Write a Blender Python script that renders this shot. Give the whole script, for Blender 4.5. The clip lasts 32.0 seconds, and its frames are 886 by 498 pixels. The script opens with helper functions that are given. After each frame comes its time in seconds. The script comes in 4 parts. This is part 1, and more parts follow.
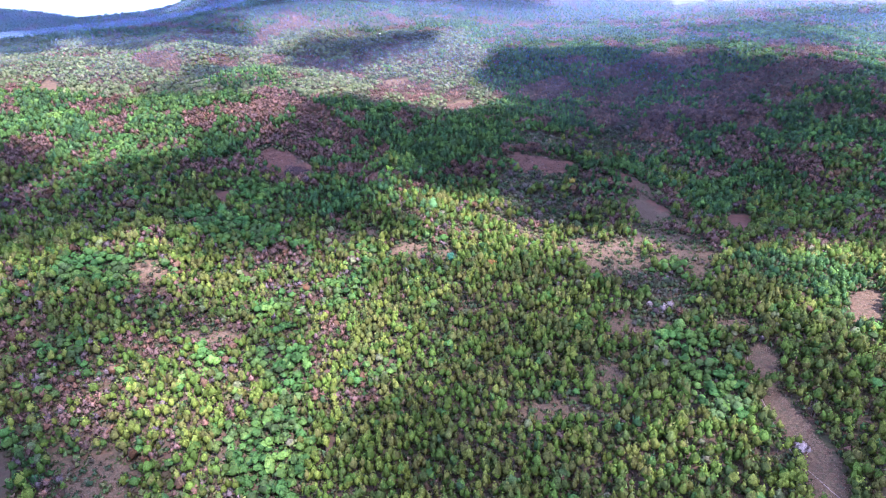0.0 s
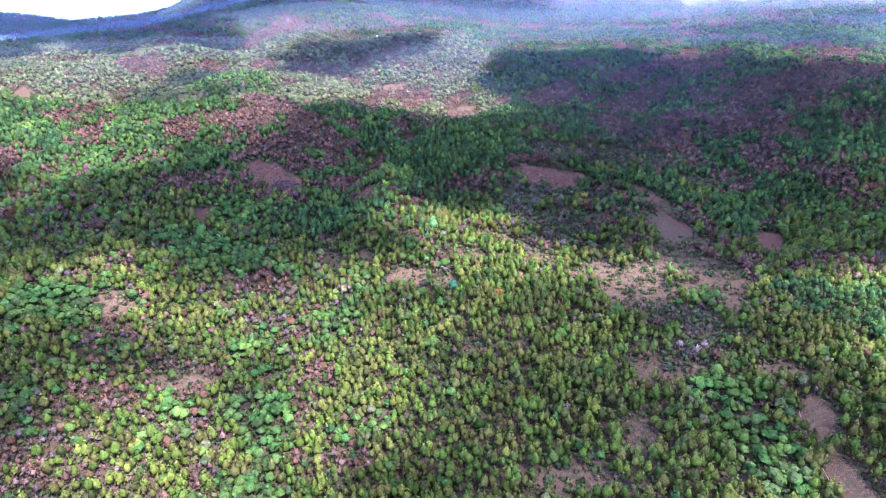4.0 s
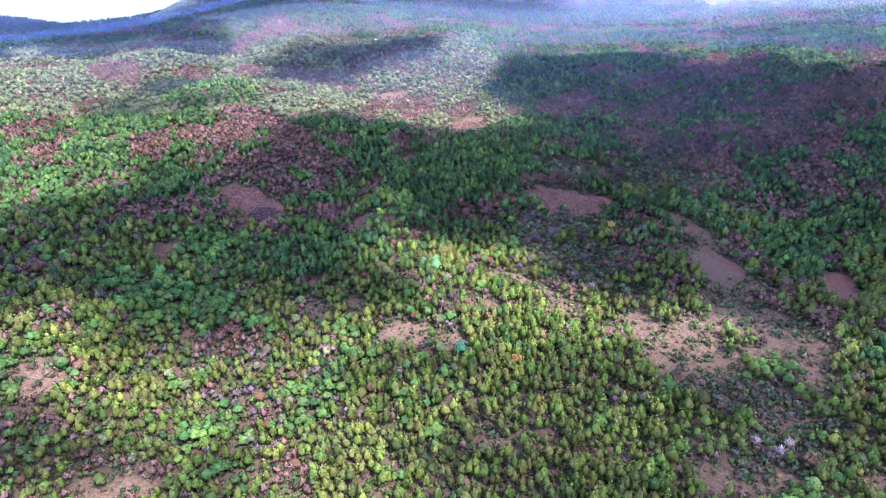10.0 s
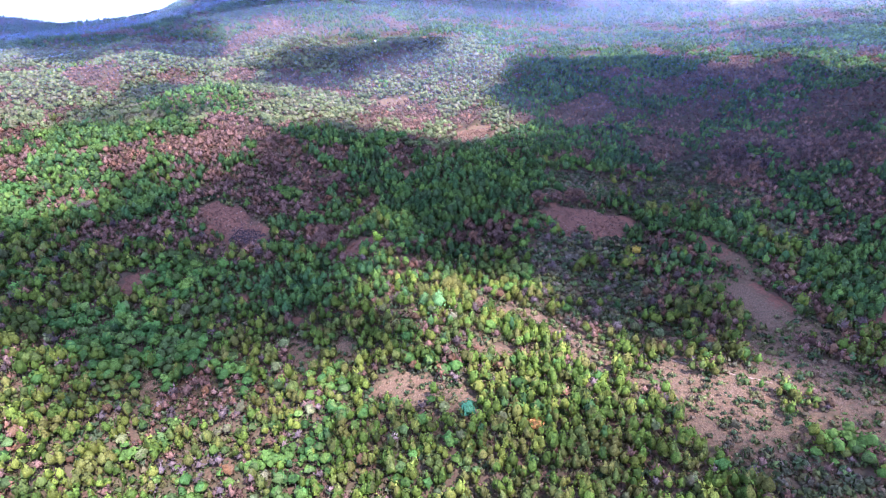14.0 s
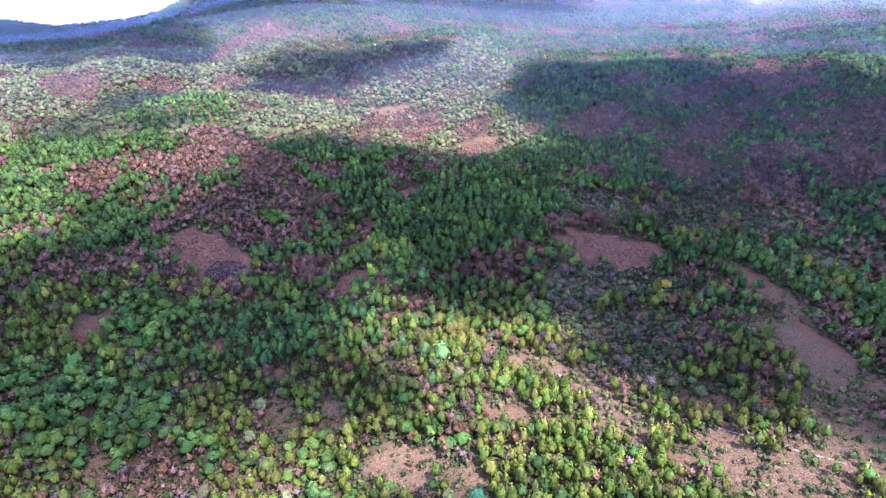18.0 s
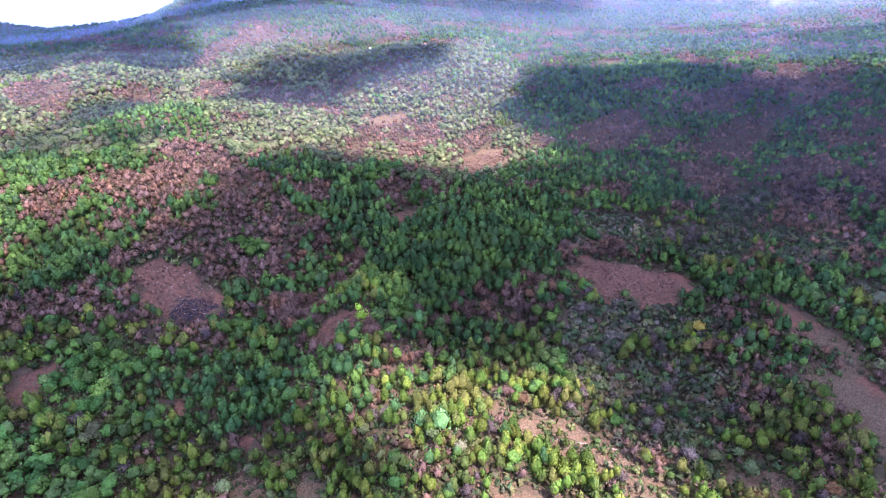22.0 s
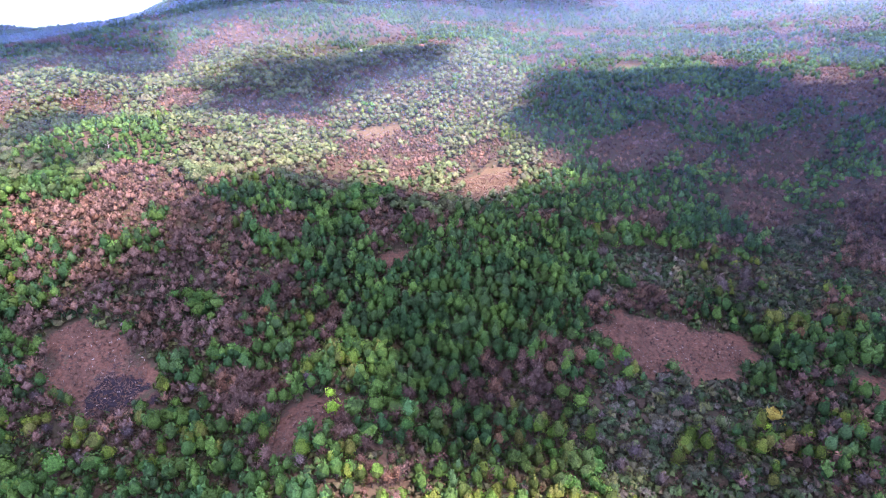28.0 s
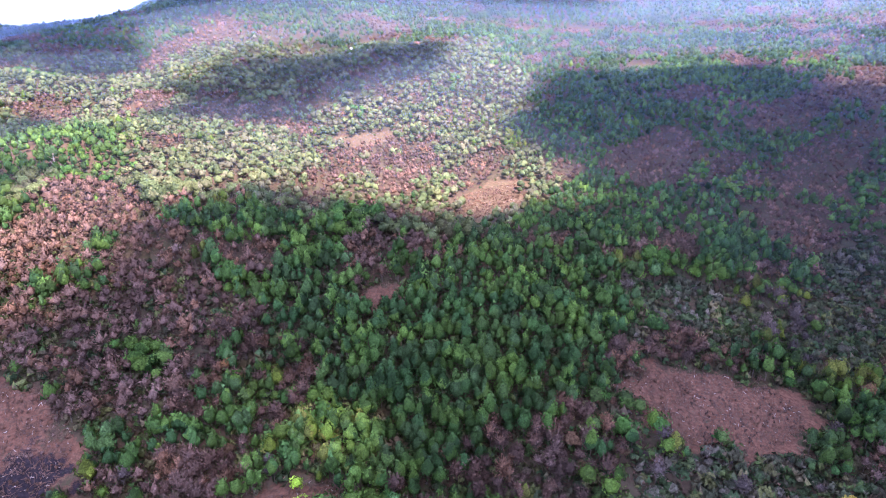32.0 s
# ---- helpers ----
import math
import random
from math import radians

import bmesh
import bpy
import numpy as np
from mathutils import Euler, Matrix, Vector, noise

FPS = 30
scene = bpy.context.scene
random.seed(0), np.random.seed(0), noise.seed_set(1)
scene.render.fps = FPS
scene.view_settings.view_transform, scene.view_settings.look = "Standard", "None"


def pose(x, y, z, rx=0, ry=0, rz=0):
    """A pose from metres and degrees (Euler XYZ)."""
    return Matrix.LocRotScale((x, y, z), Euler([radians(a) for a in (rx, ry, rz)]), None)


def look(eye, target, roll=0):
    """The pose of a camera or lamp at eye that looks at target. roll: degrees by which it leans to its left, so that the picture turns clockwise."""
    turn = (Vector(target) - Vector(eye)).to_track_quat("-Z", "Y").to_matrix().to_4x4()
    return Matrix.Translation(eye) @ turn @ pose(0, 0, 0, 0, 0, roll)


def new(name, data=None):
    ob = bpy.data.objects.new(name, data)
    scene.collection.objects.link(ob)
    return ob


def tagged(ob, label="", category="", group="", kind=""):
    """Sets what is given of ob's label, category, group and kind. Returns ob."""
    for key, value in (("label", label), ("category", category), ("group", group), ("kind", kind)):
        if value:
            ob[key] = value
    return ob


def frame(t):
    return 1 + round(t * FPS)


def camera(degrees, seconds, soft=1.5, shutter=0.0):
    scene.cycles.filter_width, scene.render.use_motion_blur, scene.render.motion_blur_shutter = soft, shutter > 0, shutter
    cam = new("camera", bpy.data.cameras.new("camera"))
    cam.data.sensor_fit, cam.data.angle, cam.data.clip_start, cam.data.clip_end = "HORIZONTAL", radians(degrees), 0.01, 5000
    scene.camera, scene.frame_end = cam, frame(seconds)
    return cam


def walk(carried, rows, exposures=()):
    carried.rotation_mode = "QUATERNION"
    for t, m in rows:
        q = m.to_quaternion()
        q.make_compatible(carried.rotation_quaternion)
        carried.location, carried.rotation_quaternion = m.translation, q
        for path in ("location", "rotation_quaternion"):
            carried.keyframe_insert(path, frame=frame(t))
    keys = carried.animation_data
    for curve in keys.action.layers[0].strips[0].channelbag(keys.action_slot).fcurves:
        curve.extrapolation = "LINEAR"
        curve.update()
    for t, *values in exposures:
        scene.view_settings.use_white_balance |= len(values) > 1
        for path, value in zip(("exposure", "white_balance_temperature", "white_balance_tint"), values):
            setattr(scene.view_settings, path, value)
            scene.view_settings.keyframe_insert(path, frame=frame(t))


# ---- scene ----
cam = camera(76.9, 32.0, soft=1.0)
METRES, EYE, TILT, LEAN, TURN = 260.0, 110.0, -22.5, 0.0, 0.0
ROWS = [
    (0.0, 0.0, 0.0, 0.0, 0.0, 0.0, 0.0),
    (0.5, -0.0, 0.0132, 0.0051, -0.0, 0.03, 0.01),
    (1.0, 0.0, 0.0266, 0.0104, 0.02, 0.05, 0.03),
    (1.5, 0.0, 0.0402, 0.0154, 0.04, 0.1, 0.06),
    (2.0, -0.0002, 0.054, 0.0207, 0.07, 0.13, 0.05),
    (2.5, -0.0002, 0.0678, 0.0262, 0.09, 0.16, 0.04),
    (3.0, -0.0001, 0.0818, 0.0315, 0.1, 0.18, 0.07),
    (3.5, -0.0002, 0.0957, 0.0373, 0.1, 0.19, 0.11),
    (5.5, -0.0004, 0.1525, 0.0597, 0.09, 0.22, 0.18),
    (6.0, -0.0004, 0.1671, 0.0657, 0.14, 0.23, 0.18),
    (6.5, -0.0009, 0.182, 0.0717, 0.14, 0.25, 0.18),
    (7.0, -0.001, 0.1971, 0.0778, 0.18, 0.26, 0.19),
    (7.5, -0.001, 0.212, 0.0845, 0.22, 0.26, 0.2),
    (8.0, -0.0015, 0.2272, 0.0909, 0.26, 0.28, 0.2),
    (8.5, -0.002, 0.2423, 0.0973, 0.3, 0.31, 0.17),
    (9.0, -0.0024, 0.257, 0.1037, 0.35, 0.33, 0.16),
    (9.5, -0.003, 0.2719, 0.1097, 0.38, 0.36, 0.15),
    (10.0, -0.0032, 0.2866, 0.1159, 0.4, 0.36, 0.15),
    (10.5, -0.0041, 0.3015, 0.122, 0.38, 0.37, 0.14),
    (11.0, -0.0043, 0.3161, 0.1283, 0.42, 0.35, 0.16),
    (11.5, -0.0042, 0.3305, 0.1348, 0.48, 0.32, 0.11),
    (12.0, -0.0048, 0.3452, 0.1408, 0.5, 0.34, 0.09),
    (12.5, -0.0052, 0.3605, 0.1465, 0.55, 0.41, 0.05),
    (13.0, -0.0052, 0.3749, 0.1535, 0.63, 0.38, 0.06),
    (13.5, -0.0056, 0.39, 0.1597, 0.66, 0.38, 0.04),
    (14.0, -0.0055, 0.4049, 0.1661, 0.72, 0.38, 0.05),
    (14.5, -0.0065, 0.4197, 0.1725, 0.74, 0.39, 0.02),
    (16.5, -0.007, 0.4778, 0.199, 1.0, 0.41, 0.06),
    (17.0, -0.0071, 0.4923, 0.2059, 1.01, 0.42, 0.06),
    (17.5, -0.0074, 0.5064, 0.2125, 1.04, 0.45, 0.06),
    (18.0, -0.0079, 0.5203, 0.2189, 1.05, 0.45, 0.07),
    (18.5, -0.008, 0.5339, 0.2258, 1.06, 0.42, 0.1),
    (19.0, -0.0083, 0.5481, 0.2321, 1.07, 0.44, 0.1),
    (19.5, -0.0085, 0.5618, 0.2387, 1.08, 0.44, 0.08),
    (20.0, -0.0079, 0.5757, 0.2453, 1.13, 0.46, 0.08),
    (20.5, -0.008, 0.5896, 0.2514, 1.14, 0.5, 0.12),
    (21.0, -0.008, 0.6035, 0.2574, 1.14, 0.5, 0.11),
    (21.5, -0.0076, 0.6164, 0.2632, 1.17, 0.49, 0.17),
    (22.0, -0.0076, 0.6303, 0.2698, 1.16, 0.48, 0.21),
    (22.5, -0.008, 0.6446, 0.2753, 1.11, 0.52, 0.21),
    (23.0, -0.0075, 0.6589, 0.2813, 1.14, 0.52, 0.31),
    (23.5, -0.0069, 0.6734, 0.2873, 1.18, 0.53, 0.32),
    (24.0, -0.0071, 0.688, 0.2927, 1.16, 0.56, 0.27),
    (24.5, -0.0066, 0.702, 0.2994, 1.19, 0.53, 0.26),
    (25.0, -0.0068, 0.7167, 0.305, 1.2, 0.54, 0.28),
    (25.5, -0.0071, 0.7313, 0.3105, 1.19, 0.54, 0.24),
    (27.5, -0.0071, 0.7894, 0.3342, 1.22, 0.46, 0.28),
    (28.0, -0.0073, 0.8041, 0.3397, 1.22, 0.46, 0.28),
    (28.5, -0.0069, 0.8183, 0.3456, 1.23, 0.41, 0.33),
    (29.0, -0.0073, 0.833, 0.3511, 1.2, 0.37, 0.32),
    (29.5, -0.007, 0.848, 0.356, 1.21, 0.37, 0.36),
    (30.0, -0.0071, 0.8628, 0.3615, 1.18, 0.33, 0.33),
    (30.5, -0.0072, 0.878, 0.3667, 1.16, 0.33, 0.36),
    (31.0, -0.0072, 0.893, 0.3721, 1.14, 0.31, 0.34),
    (31.5, -0.0071, 0.9081, 0.3776, 1.11, 0.29, 0.41),
    (32.0, -0.0071, 0.9229, 0.3831, 1.07, 0.28, 0.39),
]
walk(cam, [(t, pose(0, 0, EYE, TILT, LEAN, TURN) @ pose(METRES * x, METRES * y, METRES * z, 90 + pitch, roll, yaw)) for t, x, y, z, yaw, pitch, roll in ROWS], exposures=((0.0, 1.92, 5400, 38), (12.0, 1.90, 5480, 38), (22.0, 1.96, 5850, 37), (32.0, 2.08, 6150, 37)))

# ---- light ----
SUN_WAY = Vector((0.42, -0.52, 1.0)).normalized()      # towards the sun: high, behind the flight and to its right
sun = new("sun", bpy.data.lights.new("sun", "SUN"))
sun.data.energy, sun.data.angle, sun.data.color = 4.6, radians(2.2), (1.0, 0.93, 0.79)
sun.matrix_world = look(SUN_WAY * 900, (0, 0, 0))

world = bpy.data.worlds.new("sky")
scene.world = world
world.use_nodes = True
wn, wl = world.node_tree.nodes, world.node_tree.links
wn.clear()
w_out, w_bg, w_sky = wn.new("ShaderNodeOutputWorld"), wn.new("ShaderNodeBackground"), wn.new("ShaderNodeTexSky")
w_sky.sky_type, w_sky.sun_disc = "NISHITA", False
w_sky.sun_elevation = math.asin(SUN_WAY.z)
w_sky.sun_rotation = math.atan2(SUN_WAY.x, SUN_WAY.y)
w_sky.altitude, w_sky.air_density, w_sky.dust_density = 1100, 1.0, 1.6
w_co, w_no, w_ra, w_mix = wn.new("ShaderNodeTexCoord"), wn.new("ShaderNodeTexNoise"), wn.new("ShaderNodeValToRGB"), wn.new("ShaderNodeMix")
w_no.inputs["Scale"].default_value, w_no.inputs["Detail"].default_value = 3.2, 6.0
w_ra.color_ramp.elements[0].position, w_ra.color_ramp.elements[1].position = 0.32, 0.60
w_mix.data_type = "RGBA"
w_mix.inputs[7].default_value = (7.3, 9.3, 14.0, 1)        # broken white cloud over the blue
wl.new(w_co.outputs["Generated"], w_no.inputs["Vector"])
wl.new(w_no.outputs["Fac"], w_ra.inputs["Fac"])
wl.new(w_ra.outputs["Color"], w_mix.inputs[0])
wl.new(w_sky.outputs["Color"], w_mix.inputs[6])
wl.new(w_mix.outputs[2], w_bg.inputs["Color"])
w_bg.inputs["Strength"].default_value = 0.098
wl.new(w_bg.outputs[0], w_out.inputs[0])


# ---- the lie of the land ----
def hill(x, y, cx, cy, r, h):
    return h * np.exp(-((x - cx) ** 2 + (y - cy) ** 2) / (2.0 * r * r))


def ramp(v, k):
    return k * np.logaddexp(0, v / k)


def cell(ix, iy, seed):
    n = np.sin(ix * 127.1 + iy * 311.7 + seed * 74.7) * 43758.5453
    return n - np.floor(n)


def wavy(x, y, size, seed=0):
    """Smooth noise from 0 to 1, with lumps of about that size."""
    u, v = np.asarray(x, float) / size, np.asarray(y, float) / size
    i, j = np.floor(u), np.floor(v)
    a, b = u - i, v - j
    a, b = a * a * (3 - 2 * a), b * b * (3 - 2 * b)
    low = cell(i, j, seed) * (1 - a) + cell(i + 1, j, seed) * a
    top = cell(i, j + 1, seed) * (1 - a) + cell(i + 1, j + 1, seed) * a
    return low * (1 - b) + top * b


def land(x, y):
    """Height of the ground: a valley, a long slope, the far mountain, and the hills and gullies on them."""
    x, y = np.asarray(x, float), np.asarray(y, float)
    mountain = 1.0 / (1.0 + np.exp(-np.clip((x + 0.40 * y - 30) / 60.0, -60, 60)))
    z = -20 + 0.215 * (ramp(y - 190, 35) - ramp(y - 720, 60)) + mountain * 0.22 * (ramp(y - 720, 60) - ramp(y - 1500, 90))
    west = 1.0 / (1.0 + np.exp(np.clip((x + 0.27 * y + 55) / 28.0, -60, 60)))
    z = z - 12 * west / (1.0 + np.exp(np.clip((715 - y) / 28.0, -60, 60))) / (1.0 + np.exp(np.clip((y - 1180) / 70.0, -60, 60)))
    z = z + (
        hill(x, y, -110, 160, 55, -7.3) + \
        hill(x, y, -30, 170, 50, -2.2) + \
        hill(x, y, 50, 180, 50, -1.6) + \
        hill(x, y, 120, 180, 55, 3.7) + \
        hill(x, y, -150, 230, 60, 14.9) + \
        hill(x, y, -80, 250, 50, -8.9) + \
        hill(x, y, 0, 240, 50, 6.7) + \
        hill(x, y, 80, 250, 50, 2.1) + \
        hill(x, y, 165, 260, 60, 7.1) + \
        hill(x, y, -130, 320, 50, -0.9) + \
        hill(x, y, -60, 330, 45, -2.7) + \
        hill(x, y, 0, 310, 45, -1.3) + \
        hill(x, y, 60, 320, 45, -10.3) + \
        hill(x, y, 120, 330, 50, 5.2) + \
        hill(x, y, 190, 330, 60, -20.0) + \
        hill(x, y, -170, 400, 55, 5.3) + \
        hill(x, y, -90, 400, 50, 1.7) + \
        hill(x, y, -20, 400, 50, 1.7) + \
        hill(x, y, 50, 400, 50, 2.7) + \
        hill(x, y, 120, 410, 50, -8.8) + \
        hill(x, y, 200, 420, 60, 8.7) + \
        hill(x, y, -260, 480, 70, 4.7) + \
        hill(x, y, -170, 480, 50, 5.3) + \
        hill(x, y, -90, 480, 55, 12.6) + \
        hill(x, y, 0, 480, 55, -3.7) + \
        hill(x, y, 160, 490, 50, -9.3) + \
        hill(x, y, 250, 490, 60, -2.9) + \
        hill(x, y, -290, 560, 60, 9.0) + \
        hill(x, y, -200, 580, 60, 6.4) + \
        hill(x, y, -110, 570, 55, -1.9) + \
        hill(x, y, -40, 550, 55, -8.4) + \
        hill(x, y, 30, 560, 55, -2.9) + \
        hill(x, y, 120, 560, 55, 5.7) + \
        hill(x, y, 330, 560, 80, 17.7) + \
        hill(x, y, -330, 660, 70, -2.3) + \
        hill(x, y, -230, 660, 65, -2.9) + \
        hill(x, y, -140, 670, 60, 11.7) + \
        hill(x, y, -60, 650, 55, 8.1) + \
        hill(x, y, 30, 660, 60, 10.8) + \
        hill(x, y, 110, 650, 55, 0.9) + \
        hill(x, y, 220, 690, 80, 5.2) + \
        hill(x, y, -400, 750, 70, 16.0) + \
        hill(x, y, -300, 785, 60, 13.1) + \
        hill(x, y, -230, 800, 80, 17.4) + \
        hill(x, y, -420, 930, 120, -14.6) + \
        hill(x, y, -620, 900, 150, -20.8) + \
        hill(x, y, -100, 800, 90, 7.2) + \
        hill(x, y, 60, 800, 100, -9.1) + \
        hill(x, y, 250, 830, 110, -16.8) + \
        hill(x, y, 450, 750, 130, 14.7) + \
        hill(x, y, -550, 700, 120, 8.2) + \
        hill(x, y, -400, 400, 120, 23.6) + \
        hill(x, y, 400, 350, 120, 19.4) + \
        hill(x, y, 0, 1050, 170, 5.3) + \
        hill(x, y, -350, 1050, 170, -2.8) + \
        hill(x, y, 350, 1100, 180, 5.5) + \
        hill(x, y, -215, 566, 26, 7.8) + \
        hill(x, y, -250, 560, 26, 6.5) + \
        hill(x, y, -240, 608, 28, -7.1) + \
        hill(x, y, -205, 610, 26, -6.2) + \
        hill(x, y, -282, 634, 30, 16.7) + \
        hill(x, y, -320, 600, 30, -13.9) + \
        hill(x, y, -65, 685, 30, -11.2) + \
        hill(x, y, -60, 645, 26, 8.0) + \
        hill(x, y, -95, 650, 26, -8.5) + \
        hill(x, y, 205, 542, 30, 5.4) + \
        hill(x, y, -30, 332, 18, 9.2) + \
        hill(x, y, 101, 303, 25, -1.1) + \
        hill(x, y, -164, 494, 25, 7.8) + \
        hill(x, y, -178, 530, 25, -5.9) + \
        hill(x, y, -6, 296, 18, 5.9) + \
        hill(x, y, 290, 488, 35, 9.1) + \
        hill(x, y, 255, 475, 35, -4.1) + \
        hill(x, y, 108, 630, 25, -3.4) + \
        hill(x, y, 0, 30, 110, -1.5) + \
        hill(x, y, -250, 120, 100, 10.0) + \
        hill(x, y, 260, 140, 100, 23.6) + \
        hill(x, y, -1230, 1500, 150, 42.0) + \
        hill(x, y, -985, 1480, 50, 12.0) + \
        hill(x, y, -735, 1400, 90, 14.0) + \
        hill(x, y, -640, 1520, 90, 7.0))
    return z + 2.2 * (wavy(x, y, 38, 3) - 0.5) + 0.9 * (wavy(x, y, 14, 4) - 0.5)


def inside(x, y, spots, rough=0.35, seed=1):
    """How far each place lies inside any of the spots (x, y, half-length, half-width, turn): 0 outside, 1 well inside."""
    best = np.zeros_like(x, dtype=float)
    wob = rough * (wavy(x, y, 9, seed) + 0.6 * wavy(x, y, 4, seed + 1) - 0.8)
    for cx, cy, a, b, turn in spots:
        c, s = math.cos(radians(turn)), math.sin(radians(turn))
        u, v = ((x - cx) * c + (y - cy) * s) / a, ((y - cy) * c - (x - cx) * s) / b
        best = np.maximum(best, np.clip((1.0 - np.sqrt(u * u + v * v) + wob) * 5.0 + 0.5, 0, 1))
    return best


CLEARED = [(63, 379, 25, 12, 178), (-106, 360, 19, 13, 142), (-129, 316, 9, 5.5, 113), (-140, 322, 4, 2.2, 150), (-84, 313, 6, 1.8, 104),
           (-36, 342, 14, 7.5, 38), (-24, 413, 9, 6, 40), (13, 485, 23, 11, 47), (-50, 548, 16, 5, 23), (123, 356, 14, 8, 110), (166, 294, 24, 7, 58),
           (114, 167, 11, 5, 67), (111, 145, 14, 5, 89), (109, 122, 15, 5, 75), (168, 197, 14, 5, 55), (118, 640, 24, 7, 27), (-310, 456, 18, 8, 130), (121, 800, 22, 10, 5),
           (-59, 302, 7, 2, 155), (-41, 337, 8, 4, 60), (119, 313, 18, 4.5, 90), (49, 382, 11, 8, 0), (80, 379, 11, 9, 0), (126, 318, 16, 6, 100)]
MEADOW = [(126, 345, 15, 7, 100), (122, 302, 26, 10, 100), (110, 280, 15, 9, 60), (117, 322, 14, 7, 99), (121, 300, 18, 6, 75), (76, 291, 12, 7, 157), (24, 309, 18, 7, 160), (46, 290, 18, 6, 105), (77, 263, 20, 6, 165), (104, 274, 13, 7, 71),
          (119, 252, 24, 10, 87), (85, 247, 20, 16, 137), (39, 300, 17, 6, 125), (2, 257, 8, 5, 112), (13, 213, 9, 3, 142), (98, 216, 10, 7, 6), (114, 188, 9, 4, 150),
          (40, 155, 10, 6, 173), (61, 170, 8, 5, 62), (160, 371, 15, 6, 126), (-105, 129, 14, 7, 148), (-137, 232, 9, 7, 117), (-55, 284, 12, 5, 109), (-39, 283, 10, 4, 113),
          (-99, 265, 6, 3, 128), (-13, 264, 12, 6, 167), (14, 283, 12, 4, 150), (-95, 201, 12, 5, 4), (195, 272, 12, 4, 0), (75, 196, 12, 5, 168), (101, 264, 22, 9, 150), (72, 272, 11, 7, 60),
          (114, 167, 11, 5, 67), (111, 145, 14, 5, 89), (109, 122, 15, 5, 75), (168, 197, 14, 5, 55),
          (-50, 548, 18, 7, 23), (13, 485, 25, 13, 47), (118, 640, 24, 7, 27), (-310, 456, 18, 8, 130)]
SCRUB = [(62, 340, 34, 20, 100), (50, 352, 22, 14, 30), (78, 415, 30, 18, 10), (53, 322, 28, 15, 125), (77, 321, 16, 10, 73), (75, 352, 34, 7, 8), (112, 410, 30, 16, 30), (150, 400, 20, 14, 120), (88, 225, 20, 8, 150), (140, 440, 24, 12, 40), (95, 205, 16, 8, 20)]
GREEN_FIELD = [(160, 371, 16, 7, 126)]
BURNT = [(-98, 354, 9.5, 6, 150)]
DRY_LOW = [(-60, 353, 13, 7, 10), (-85, 371, 14, 6, 20), (-92, 428, 20, 12, 40), (-133, 415, 14, 10, 0), (72, 412, 17, 7, 10), (68, 447, 26, 7, 10), (24, 357, 9, 6, 20), (-104, 385, 17, 11, 158), (-91, 408, 15, 11, 132), (-68, 396, 15, 7, 8), (-135, 409, 12, 8, 154), (-77, 369, 17, 4, 3), (-58, 346, 10, 5, 149), (-65, 422, 10, 8, 2),
           (-120, 436, 13, 9, 64), (-55, 475, 17, 6, 95), (59, 395, 24, 6, 8), (76, 412, 17, 8, 25), (-120, 372, 12, 10, 125), (13, 356, 9, 5, 23),
           (-93, 201, 14, 9, 2), (-115, 187, 9, 7, 166), (-36, 168, 13, 5, 175), (-44, 204, 7, 4, 115), (77, 197, 12, 6, 168), (-140, 345, 14, 8, 30)]
DRY_HIGH = [(-29, 487, 18, 9, 83), (95, 520, 25, 8, 61), (120, 507, 14, 5, 45), (161, 508, 38, 13, 32), (137, 468, 23, 15, 70),
            (217, 452, 50, 15, 46), (-249, 521, 40, 15, 141), (-179, 670, 45, 18, 57), (11, 520, 28, 8, 72),
            (262, 476, 36, 20, 165), (-198, 535, 14, 9, 100), (190, 560, 40, 14, 40), (-340, 600, 45, 15, 20), (60, 585, 14, 9, 20),
            (-204, 539, 12, 9, 77), (-161, 560, 18, 10, 92), (-45, 535, 24, 11, 45), (-22, 522, 30, 11, 76), (-121, 554, 26, 14, 112), (-176, 402, 18, 9, 136), (-126, 433, 12, 10, 102)]
GREEN_GULLY = [(-105, 318, 34, 13, 170), (-75, 322, 24, 12, 0), (-79, 222, 15, 8, 60), (-62, 186, 24, 10, 108), (-57, 140, 24, 14, 100), (-120, 285, 26, 12, 170), (92, 165, 9, 26, 5), (-150, 225, 22, 12, 20),
               (150, 185, 16, 14, 0), (-40, 450, 16, 8, 60), (-86, 382, 12, 6, 158), (-78, 345, 9, 4, 174)]
PINE_STAND = [(9, 397, 52, 27, 51), (56, 474, 34, 24, 43), (71, 564, 38, 30, 73), (-62, 316, 42, 14, 174),
              (-163, 474, 30, 20, 6), (-73, 439, 24, 9, 8), (165, 330, 30, 16, 60), (160, 215, 24, 30, 20)]


YOUNG_STAND = [(-15, 295, 46, 20, 10), (30, 277, 26, 14, 140), (-99, 165, 22, 15, 162), (-38, 178, 14, 9, 60), (-91, 224, 18, 10, 150), (15, 240, 40, 24, 0), (20, 150, 50, 50, 0), (140, 160, 20, 50, 0)]


